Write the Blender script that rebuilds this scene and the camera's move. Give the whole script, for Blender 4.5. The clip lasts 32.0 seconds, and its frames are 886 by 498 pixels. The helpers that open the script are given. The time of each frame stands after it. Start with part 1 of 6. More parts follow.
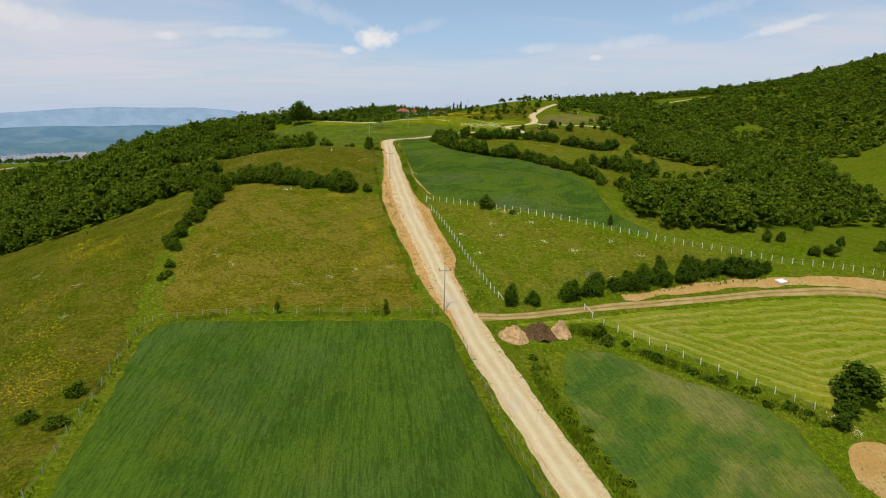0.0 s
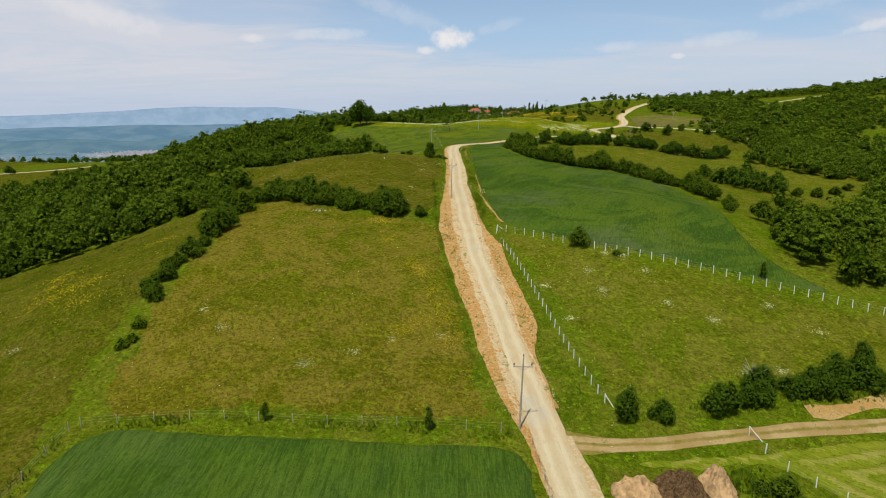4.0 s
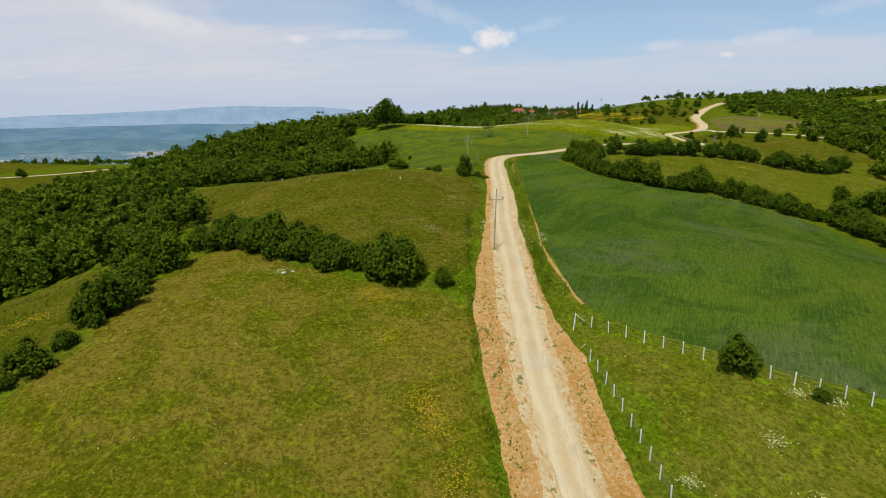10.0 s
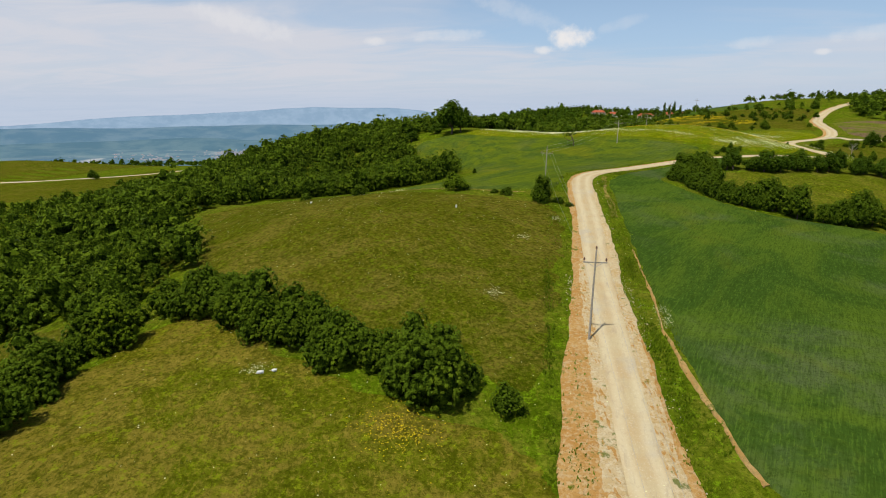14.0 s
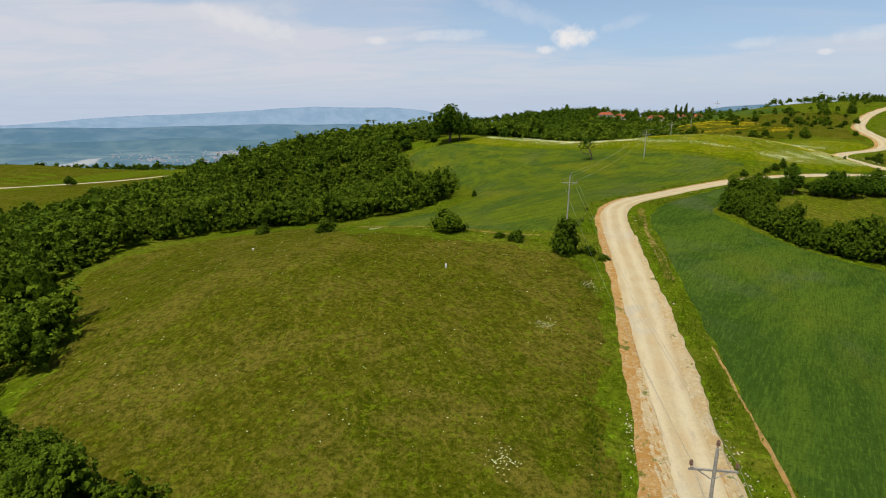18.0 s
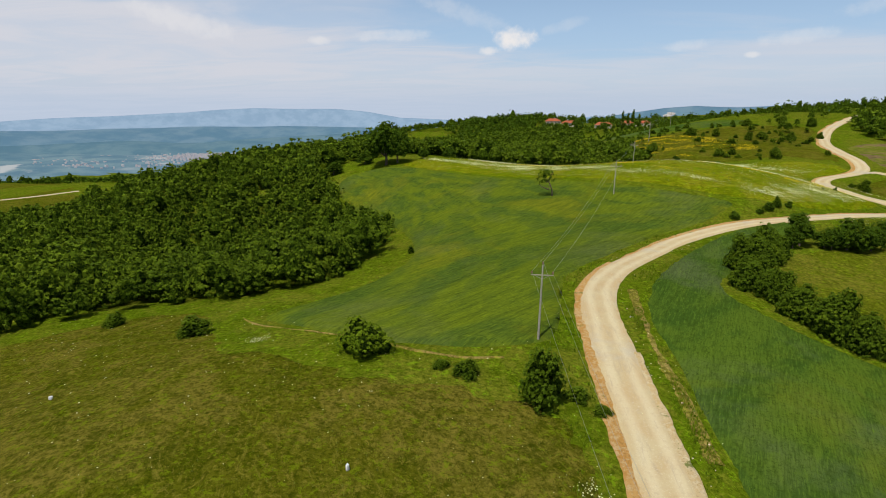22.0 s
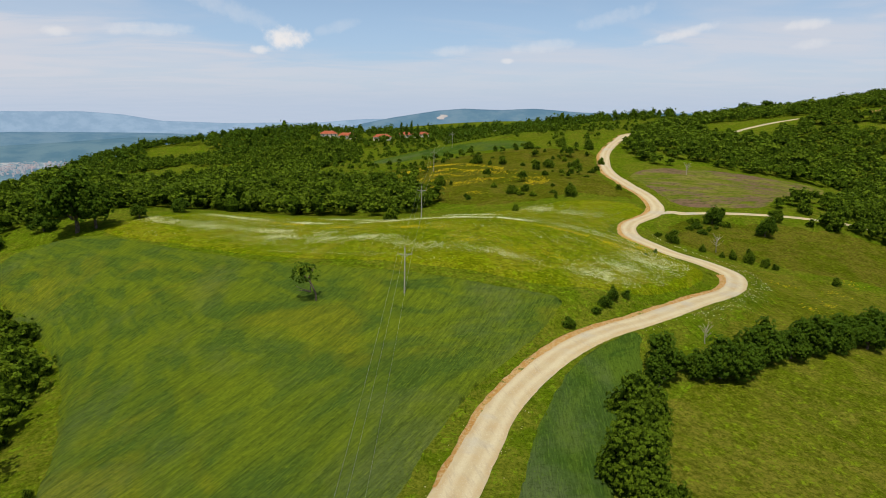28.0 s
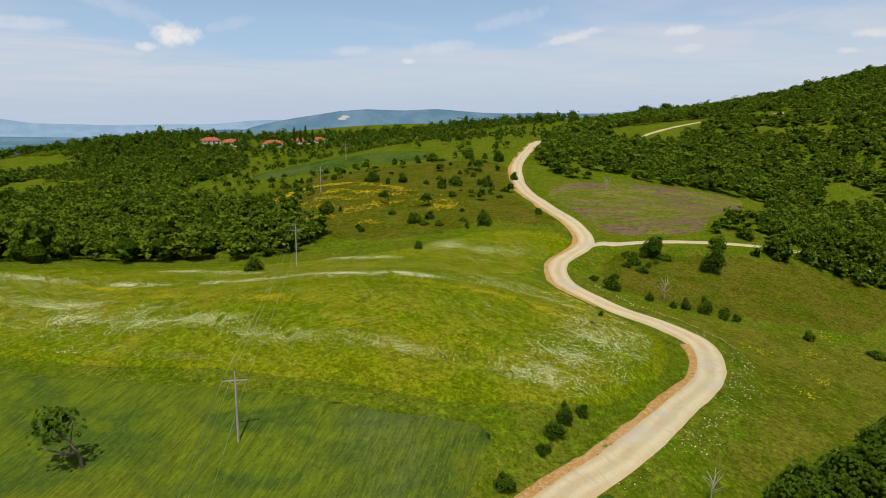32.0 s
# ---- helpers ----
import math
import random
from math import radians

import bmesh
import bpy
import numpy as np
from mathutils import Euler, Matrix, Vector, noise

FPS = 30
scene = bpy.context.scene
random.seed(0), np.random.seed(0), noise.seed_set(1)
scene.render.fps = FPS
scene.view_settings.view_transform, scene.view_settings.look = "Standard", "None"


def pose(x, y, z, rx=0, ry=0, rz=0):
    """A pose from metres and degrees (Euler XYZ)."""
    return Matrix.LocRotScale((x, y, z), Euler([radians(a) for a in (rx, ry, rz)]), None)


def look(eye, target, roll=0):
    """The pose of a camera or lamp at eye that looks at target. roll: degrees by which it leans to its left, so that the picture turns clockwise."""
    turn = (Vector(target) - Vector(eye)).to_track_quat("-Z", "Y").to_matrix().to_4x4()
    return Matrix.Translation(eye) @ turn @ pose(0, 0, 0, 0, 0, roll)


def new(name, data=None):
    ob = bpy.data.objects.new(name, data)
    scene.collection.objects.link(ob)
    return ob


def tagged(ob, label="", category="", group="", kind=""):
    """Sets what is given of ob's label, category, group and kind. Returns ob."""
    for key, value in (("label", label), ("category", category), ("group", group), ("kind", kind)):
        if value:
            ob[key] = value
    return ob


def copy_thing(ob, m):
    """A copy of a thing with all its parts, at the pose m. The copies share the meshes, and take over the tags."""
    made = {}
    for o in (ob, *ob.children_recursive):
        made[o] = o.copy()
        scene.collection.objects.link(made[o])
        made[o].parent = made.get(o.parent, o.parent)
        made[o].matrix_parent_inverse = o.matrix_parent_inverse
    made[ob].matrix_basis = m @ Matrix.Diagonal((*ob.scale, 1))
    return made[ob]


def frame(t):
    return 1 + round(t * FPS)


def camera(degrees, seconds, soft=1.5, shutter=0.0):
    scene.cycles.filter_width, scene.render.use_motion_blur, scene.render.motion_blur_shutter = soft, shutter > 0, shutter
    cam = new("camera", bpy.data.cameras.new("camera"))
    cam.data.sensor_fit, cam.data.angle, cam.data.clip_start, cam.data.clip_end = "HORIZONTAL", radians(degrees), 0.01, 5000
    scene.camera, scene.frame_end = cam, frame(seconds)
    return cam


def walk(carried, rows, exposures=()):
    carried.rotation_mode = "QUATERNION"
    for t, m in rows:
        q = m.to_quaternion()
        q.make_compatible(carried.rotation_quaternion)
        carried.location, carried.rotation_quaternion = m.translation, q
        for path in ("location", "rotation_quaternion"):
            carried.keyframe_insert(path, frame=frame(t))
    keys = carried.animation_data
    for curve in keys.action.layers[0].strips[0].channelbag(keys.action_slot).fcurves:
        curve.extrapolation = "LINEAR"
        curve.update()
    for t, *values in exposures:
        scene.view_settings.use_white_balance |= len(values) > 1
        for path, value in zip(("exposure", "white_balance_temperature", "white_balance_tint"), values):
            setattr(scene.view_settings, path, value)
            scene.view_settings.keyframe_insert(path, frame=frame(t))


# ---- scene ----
cam = camera(72.77, 32.0, soft=1.0)
# seconds, x, y, z in metres, then yaw, pitch and roll in degrees
ROWS = [
    (0.0, 0.00, 0.00, 40.00, -0.00, -13.19, 0.12),
    (0.5, 0.07, 5.42, 40.08, -0.03, -13.19, 0.10),
    (1.0, 0.12, 10.83, 40.16, 0.48, -13.20, 0.10),
    (1.5, 0.11, 16.20, 40.24, 1.60, -13.20, 0.09),
    (2.0, 0.01, 21.51, 40.28, 2.53, -13.19, 0.08),
    (2.5, -0.19, 26.75, 40.27, 3.55, -13.19, 0.08),
    (3.0, -0.47, 31.93, 40.20, 4.78, -13.19, 0.07),
    (3.5, -0.82, 37.07, 40.11, 5.84, -13.19, 0.07),
    (4.0, -1.22, 42.19, 40.03, 6.81, -13.19, 0.07),
    (4.5, -1.67, 47.27, 39.96, 7.74, -13.20, 0.08),
    (6.5, -4.04, 66.37, 40.10, 10.44, -13.20, 0.06),
    (7.0, -4.59, 70.71, 40.12, 10.51, -13.21, 0.06),
    (7.5, -5.13, 75.00, 40.13, 10.52, -13.21, 0.06),
    (8.0, -5.65, 79.26, 40.13, 10.52, -13.21, 0.06),
    (8.5, -6.15, 83.52, 40.13, 10.54, -13.22, 0.06),
    (9.0, -6.63, 87.76, 40.13, 10.56, -13.22, 0.04),
    (9.5, -7.11, 91.99, 40.14, 10.57, -13.22, 0.03),
    (10.0, -7.62, 96.20, 40.15, 10.59, -13.22, 0.01),
    (10.5, -8.16, 100.42, 40.19, 10.61, -13.20, 0.01),
    (11.0, -8.76, 104.67, 40.28, 10.60, -13.18, -0.00),
    (11.5, -9.41, 108.92, 40.40, 10.60, -13.17, -0.01),
    (12.0, -10.12, 113.11, 40.53, 12.42, -13.16, -0.01),
    (12.5, -10.88, 117.21, 40.62, 15.37, -13.15, 0.01),
    (13.0, -11.75, 121.27, 40.72, 17.34, -13.14, 0.03),
    (13.5, -12.67, 125.30, 40.83, 17.36, -13.14, 0.05),
    (14.0, -13.61, 129.31, 40.95, 17.41, -13.14, 0.04),
    (14.5, -14.55, 133.29, 41.05, 17.42, -13.14, 0.04),
    (16.5, -17.91, 148.40, 41.69, 17.51, -13.14, 0.02),
    (17.0, -18.93, 152.13, 42.07, 17.56, -13.16, 0.00),
    (17.5, -19.96, 155.86, 42.52, 17.56, -13.17, -0.02),
    (18.0, -20.99, 159.63, 43.07, 17.58, -13.18, -0.04),
    (18.5, -21.97, 163.43, 43.71, 17.62, -13.18, -0.08),
    (19.0, -22.87, 167.27, 44.39, 17.21, -13.18, -0.11),
    (19.5, -23.69, 171.12, 45.10, 16.20, -13.18, -0.10),
    (20.0, -24.45, 174.99, 45.81, 15.22, -13.16, -0.06),
    (20.5, -25.17, 178.86, 46.55, 14.47, -13.15, -0.04),
    (21.0, -25.85, 182.75, 47.29, 13.73, -13.14, -0.02),
    (21.5, -26.49, 186.68, 48.01, 13.02, -13.13, -0.02),
    (22.0, -27.07, 190.65, 48.73, 12.49, -13.13, -0.01),
    (22.5, -27.60, 194.64, 49.42, 11.89, -13.12, -0.01),
    (23.0, -28.04, 198.65, 50.10, 10.08, -13.10, -0.02),
    (23.5, -28.33, 202.68, 50.80, 7.80, -13.09, -0.04),
    (24.0, -28.47, 206.69, 51.49, 5.56, -13.08, -0.05),
    (24.5, -28.45, 210.67, 52.19, 3.37, -13.07, -0.08),
    (25.0, -28.30, 214.68, 52.95, 1.29, -13.07, -0.09),
    (25.5, -28.06, 218.72, 53.72, -0.72, -13.07, -0.10),
    (27.5, -25.95, 235.58, 57.12, -5.42, -13.06, -0.08),
    (28.0, -25.01, 239.88, 57.86, -7.82, -13.03, -0.05),
    (28.5, -23.99, 244.18, 58.53, -10.74, -13.01, -0.03),
    (29.0, -22.88, 248.43, 59.04, -13.01, -12.99, -0.03),
    (29.5, -21.70, 252.67, 59.36, -13.05, -12.99, -0.04),
    (30.0, -20.46, 256.90, 59.55, -13.04, -13.01, -0.03),
    (30.5, -19.18, 261.17, 59.75, -13.02, -13.03, 0.00),
    (31.0, -17.86, 265.48, 60.00, -12.93, -13.04, 0.04),
    (31.5, -16.48, 269.83, 60.35, -14.26, -13.04, 0.07),
    (32.0, -15.08, 274.19, 60.76, -16.81, -13.03, 0.08),
]
walk(cam, [(t, pose(x, y, z, 90 + pitch, roll, yaw)) for t, x, y, z, yaw, pitch, roll in ROWS])
# ---- world, sun and exposure ----
SUN_TO = Vector((-0.115, -0.41, 0.905)).normalized()
sun_data = bpy.data.lights.new("sun", "SUN")
sun_data.energy, sun_data.angle, sun_data.color = 5.0, radians(0.6), (1.0, 0.95, 0.86)
sun = new("sun", sun_data)
sun.matrix_world = look(SUN_TO * 100, (0, 0, 0))

world = bpy.data.worlds.new("sky")
scene.world = world
world.use_nodes = True
wn, wl = world.node_tree.nodes, world.node_tree.links
wn.clear()


def wnode(kind, **values):
    n = wn.new(kind)
    for k, v in values.items():
        n.inputs[k].default_value = v
    return n


def wmath(op, a, b=None):
    n = wn.new("ShaderNodeMath")
    n.operation = op
    for i, v in enumerate((a, b)):
        if v is None:
            continue
        if isinstance(v, (int, float)):
            n.inputs[i].default_value = v
        else:
            wl.new(v, n.inputs[i])
    return n.outputs[0]


def wramp(value, a, b):
    n = wn.new("ShaderNodeMapRange")
    n.interpolation_type = "SMOOTHSTEP"
    wl.new(value, n.inputs[0])
    n.inputs[1].default_value, n.inputs[2].default_value = a, b
    return n.outputs[0]


def wmix(f, a, b):
    n = wn.new("ShaderNodeMix")
    n.data_type = "RGBA"
    for s, v in ((n.inputs[0], f), (n.inputs[6], a), (n.inputs[7], b)):
        if isinstance(v, (int, float, tuple)):
            s.default_value = v
        else:
            wl.new(v, s)
    return n.outputs[2]


sky = wn.new("ShaderNodeTexSky")
sky.sky_type, sky.sun_disc = "NISHITA", False
sky.sun_elevation, sky.sun_rotation = math.asin(SUN_TO.z), math.atan2(SUN_TO.x, SUN_TO.y)
sky.altitude, sky.air_density, sky.dust_density = 700, 1.0, 1.4
coord = wn.new("ShaderNodeTexCoord")
split = wn.new("ShaderNodeSeparateXYZ")
wl.new(coord.outputs["Generated"], split.inputs[0])
up = split.outputs[2]
# cirrus lies on a high flat layer: the direction divided by its height
safe = wmath("MAXIMUM", wmath("ADD", up, 0.07), 0.02)
flat = wn.new("ShaderNodeCombineXYZ")
wl.new(wmath("DIVIDE", split.outputs[0], safe), flat.inputs[0])
wl.new(wmath("DIVIDE", split.outputs[1], safe), flat.inputs[1])
turned = wn.new("ShaderNodeMapping")
turned.inputs["Rotation"].default_value = (0, 0, radians(35))
turned.inputs["Scale"].default_value = (0.40, 0.62, 1)
wl.new(flat.outputs[0], turned.inputs[0])
veil = wnode("ShaderNodeTexNoise", Scale=0.62, Detail=8.0, Roughness=0.55, Distortion=0.7)
wl.new(turned.outputs[0], veil.inputs[0])
fine_veil = wnode("ShaderNodeTexNoise", Scale=1.7, Detail=6.0, Roughness=0.6, Distortion=0.8)
wl.new(turned.outputs[0], fine_veil.inputs[0])
cover = wmath("MULTIPLY", wramp(veil.outputs[0], 0.42, 0.62), wmath("ADD", 0.62, wmath("MULTIPLY", wramp(fine_veil.outputs[0], 0.35, 0.65), 0.38)))
# a low bank of thin cloud: how high it reaches (red, in twentieths of 20 degrees) and how dense it is (green), by azimuth from -70 to 70 degrees
azimuth = wmath("MULTIPLY", wmath("ARCTAN2", split.outputs[0], split.outputs[1]), 57.2958)
bank_of_cloud = wn.new("ShaderNodeValToRGB")
BANK = [(-70, 8.0, 0.8), (-42, 9.0, 0.85), (-31, 8.2, 0.85), (-26, 6.6, 0.8), (-20, 6.6, 0.72), (-13, 6.2, 0.68), (-8, 5.0, 0.62), (0, 4.9, 0.55), (6, 5.5, 0.5), (15, 6.4, 0.5), (24, 6.6, 0.5), (33, 6.8, 0.55), (44, 7.5, 0.6), (70, 7.5, 0.6)]
steps = bank_of_cloud.color_ramp.elements
for i, (az, edge_at, dense) in enumerate(BANK):
    at = (az + 70) / 140
    stop = steps[0] if i == 0 else steps[-1] if i == len(BANK) - 1 else steps.new(at)
    stop.position, stop.color = at, (edge_at / 20, dense, 0, 1)
wl.new(wmath("DIVIDE", wmath("ADD", azimuth, 70.0), 140.0), bank_of_cloud.inputs[0])
bank_parts = wn.new("ShaderNodeSeparateColor")
wl.new(bank_of_cloud.outputs[0], bank_parts.inputs[0])
height = wmath("MULTIPLY", up, 57.2958)
edge_height = wmath("ADD", wmath("MULTIPLY", bank_parts.outputs[0], 20.0), wmath("MULTIPLY", wmath("SUBTRACT", wmath("ADD", wmath("MULTIPLY", veil.outputs[0], 0.5), wmath("MULTIPLY", fine_veil.outputs[0], 0.5)), 0.5), 9.0))
low_cloud = wmath("MULTIPLY", wmath("MULTIPLY", wramp(wmath("SUBTRACT", edge_height, height), -0.7, 1.8), bank_parts.outputs[1]), wmath("ADD", 0.72, wmath("MULTIPLY", wramp(fine_veil.outputs[0], 0.36, 0.62), 0.4)))
haze = wramp(up, 0.055, 0.0)
SKY_GAIN = 0.125
scaled = wn.new("ShaderNodeVectorMath")
scaled.operation = "SCALE"
wl.new(sky.outputs[0], scaled.inputs[0])
scaled.inputs[3].default_value = SKY_GAIN
colour = wmix(wmath("MULTIPLY", wramp(up, 0.26, 0.06), 0.55), scaled.outputs[0], (0.41, 0.60, 0.90, 1))
colour = wmix(wmath("MULTIPLY", cover, wmath("MULTIPLY", wramp(up, 0.0, 0.10), 0.5)), colour, (0.69, 0.71, 0.79, 1))
colour = wmix(low_cloud, colour, (0.715, 0.73, 0.80, 1))
colour = wmix(wmath("MULTIPLY", haze, 0.75), colour, (0.54, 0.64, 0.80, 1))
# small fair-weather clouds and drawn-out streaks: azimuth, elevation, half width, half height in degrees, strength, tilt
PUFFS = [(-5.9, 6.1, 1.9, 0.95, 1.0, 0), (-8.3, 5.1, 0.9, 0.40, 0.7, 0), (13.6, 4.3, 0.6, 0.25, 0.55, 0), (8.6, 5.2, 2.0, 0.45, 0.3, 6), (-23.4, 5.9, 1.0, 0.4, 0.5, 0),
         (28.6, 6.3, 2.9, 0.42, 0.55, 13), (37.5, 6.5, 1.6, 0.4, 0.5, 4), (47.5, 9.3, 1.5, 0.8, 0.8, 0), (51.5, 5.6, 1.7, 0.4, 0.6, 0), (49.5, 4.4, 0.8, 0.25, 0.5, 0),
         (-10.8, 8.3, 4.2, 0.8, 0.24, -17), (-1.8, 7.1, 1.9, 0.5, 0.18, 16), (22.8, 7.8, 3.8, 0.6, 0.22, 12), (38.0, 5.0, 1.4, 0.4, 0.35, 8), (-17, 6.4, 3.6, 0.5, 0.35, 2), (-35, 7.2, 4.5, 0.9, 0.4, -14), (17, 5.6, 3.4, 0.5, 0.3, 5)]
puff_noise = wnode("ShaderNodeTexNoise", Scale=55.0, Detail=5.0, Roughness=0.58)
wl.new(coord.outputs["Generated"], puff_noise.inputs[0])
wobble = wmath("MULTIPLY", wmath("SUBTRACT", puff_noise.outputs[0], 0.5), 2.6)
for az, el, half_w, half_h, strength, tilt in PUFFS:
    a, e = radians(az), radians(el)
    away = Vector((math.sin(a) * math.cos(e), math.cos(a) * math.cos(e), math.sin(e)))
    side = Vector((math.cos(a), -math.sin(a), 0))
    rise = side.cross(away)
    k, q = math.cos(radians(tilt)), math.sin(radians(tilt))
    side, rise = side * k + rise * q, rise * k - side * q
    total = None
    for axis, half in ((side, half_w), (rise, half_h)):
        dot = wn.new("ShaderNodeVectorMath")
        dot.operation = "DOT_PRODUCT"
        wl.new(coord.outputs["Generated"], dot.inputs[0])
        dot.inputs[1].default_value = axis / radians(half)
        sq = wmath("POWER", wmath("ABSOLUTE", dot.outputs["Value"]), 2)
        total = sq if total is None else wmath("ADD", total, sq)
    ahead = wn.new("ShaderNodeVectorMath")
    ahead.operation = "DOT_PRODUCT"
    wl.new(coord.outputs["Generated"], ahead.inputs[0])
    ahead.inputs[1].default_value = away
    soft_edge = wramp(wmath("ADD", total, wobble), 1.5, -0.2)
    f = wmath("MULTIPLY", wmath("MULTIPLY", soft_edge, strength), wmath("GREATER_THAN", ahead.outputs["Value"], 0.5))
    colour = wmix(f, colour, (0.92, 0.90, 0.90, 1))
background = wn.new("ShaderNodeBackground")
wl.new(colour, background.inputs[0])
out = wn.new("ShaderNodeOutputWorld")
wl.new(background.outputs[0], out.inputs[0])
scene.view_settings.exposure = -0.15

# ---- materials ----


class Mat:
    """A small node builder: colours are mixed by noise at two scales, with a bump."""

    def __init__(self, name, rough=0.95, spec=0.0):
        self.m = bpy.data.materials.new(name)
        self.m.use_nodes = True
        self.n, self.l = self.m.node_tree.nodes, self.m.node_tree.links
        self.b = self.n["Principled BSDF"]
        self.b.inputs["Roughness"].default_value = rough
        self.b.inputs["Specular IOR Level"].default_value = spec
        self.where = self.n.new("ShaderNodeTexCoord").outputs["Object"]

    def put(self, socket, v):
        if isinstance(v, (int, float, tuple)):
            socket.default_value = (*v, 1) if isinstance(v, tuple) and len(v) == 3 else v
        else:
            self.l.new(v, socket)

    def stretched(self, scale, turn=0):
        n = self.n.new("ShaderNodeMapping")
        n.vector_type = "TEXTURE"
        n.inputs["Scale"].default_value = [1 / v for v in scale]
        n.inputs["Rotation"].default_value = (0, 0, radians(turn))
        self.l.new(self.where, n.inputs[0])
        return n.outputs[0]

    def noise(self, scale, detail=4, rough=0.55, at=None, distortion=0.0):
        n = self.n.new("ShaderNodeTexNoise")
        for k, v in (("Scale", scale), ("Detail", detail), ("Roughness", rough), ("Distortion", distortion)):
            n.inputs[k].default_value = v
        self.l.new(at or self.where, n.inputs[0])
        return n.outputs[0]

    def ramp(self, v, a, b, lo=0.0, hi=1.0):
        n = self.n.new("ShaderNodeMapRange")
        n.interpolation_type = "SMOOTHSTEP"
        self.l.new(v, n.inputs[0])
        for i, x in enumerate((a, b, lo, hi)):
            n.inputs[i + 1].default_value = x
        return n.outputs[0]

    def math(self, op, a, b):
        n = self.n.new("ShaderNodeMath")
        n.operation = op
        self.put(n.inputs[0], a)
        self.put(n.inputs[1], b)
        return n.outputs[0]

    def mix(self, f, a, b):
        n = self.n.new("ShaderNodeMix")
        n.data_type = "RGBA"
        self.put(n.inputs[0], f)
        self.put(n.inputs[6], a)
        self.put(n.inputs[7], b)
        return n.outputs[2]

    def island(self):
        return self.n.new("ShaderNodeNewGeometry").outputs["Random Per Island"]

    def each(self):
        return self.n.new("ShaderNodeObjectInfo").outputs["Random"]

    def done(self, colour, bump=None, strength=0.5, distance=0.1):
        self.put(self.b.inputs["Base Color"], colour)
        if bump is not None:
            n = self.n.new("ShaderNodeBump")
            n.inputs["Strength"].default_value, n.inputs["Distance"].default_value = strength, distance
            self.l.new(bump, n.inputs["Height"])
            self.l.new(n.outputs[0], self.b.inputs["Normal"])
        return self.m


def meadow_material(name, green, olive, tan, tan_share):
    m = Mat(name)
    broad, mid, fine = m.noise(0.03, 4), m.noise(0.10, 6, 0.68, distortion=0.8), m.noise(2.0, 6, 0.8)
    wisps = m.noise(0.62, 6, 0.70, m.stretched((1.5, 0.62, 1), 32), 2.2)
    c = m.mix(m.ramp(broad, 0.38, 0.62), green, olive)
    c = m.mix(m.math("MULTIPLY", m.ramp(m.noise(0.055, 5, 0.62, distortion=1.2), 0.52, 0.66), 0.6), c, tuple(v * 0.62 for v in green))
    c = m.mix(m.math("MULTIPLY", m.ramp(mid, 0.44, 0.58), min(1.0, tan_share + 0.3)), c, tan)
    c = m.mix(m.math("MULTIPLY", m.ramp(m.noise(0.33, 6, 0.72, distortion=0.8), 0.50, 0.62), 0.6), c, tuple(v * 0.55 for v in green))
    c = m.mix(m.math("MULTIPLY", m.ramp(wisps, 0.50, 0.68), 0.55), c, tuple(min(v * 1.55, 1) for v in tan))
    c = m.mix(m.math("MULTIPLY", m.ramp(wisps, 0.46, 0.34), 0.55), c, tuple(v * 0.5 for v in green))
    c = m.mix(m.math("MULTIPLY", m.ramp(fine, 0.45, 0.62), 0.7), c, tuple(v * 0.42 for v in green))
    c = m.mix(m.math("MULTIPLY", m.ramp(m.noise(1.1, 6, 0.8), 0.53, 0.62), 0.75), c, tuple(min(v * 1.9, 1) for v in green))
    tufts = m.noise(2.6, 4, 0.75, distortion=0.6)
    c = m.mix(m.math("MULTIPLY", m.ramp(tufts, 0.54, 0.62), 0.55), c, tuple(v * 0.45 for v in green))
    c = m.mix(m.math("MULTIPLY", m.ramp(tufts, 0.44, 0.36), 0.5), c, tuple(min(v * 1.35, 1) for v in tan))
    return m.done(c, m.math("ADD", m.math("ADD", fine, tufts), m.math("MULTIPLY", wisps, 2.0)), 0.5, 0.16)


def heath_material(name):
    """Dry olive grass with heather in drawn-out patches."""
    m = Mat(name)
    fine = m.noise(0.8, 6, 0.78, m.stretched((0.6, 1.6, 1), 12))
    c = m.mix(m.ramp(m.noise(0.12, 5, 0.65, m.stretched((0.5, 1.4, 1), 12)), 0.40, 0.62), (0.100, 0.125, 0.010), (0.165, 0.150, 0.032))
    c = m.mix(m.math("MULTIPLY", m.ramp(m.noise(0.055, 5, 0.7, m.stretched((0.6, 1.5, 1), 12)), 0.49, 0.57), 0.75), c, (0.150, 0.078, 0.066))
    c = m.mix(m.math("MULTIPLY", m.ramp(fine, 0.46, 0.62), 0.75), c, (0.040, 0.052, 0.008))
    return m.done(c, fine, 1.0, 0.3)


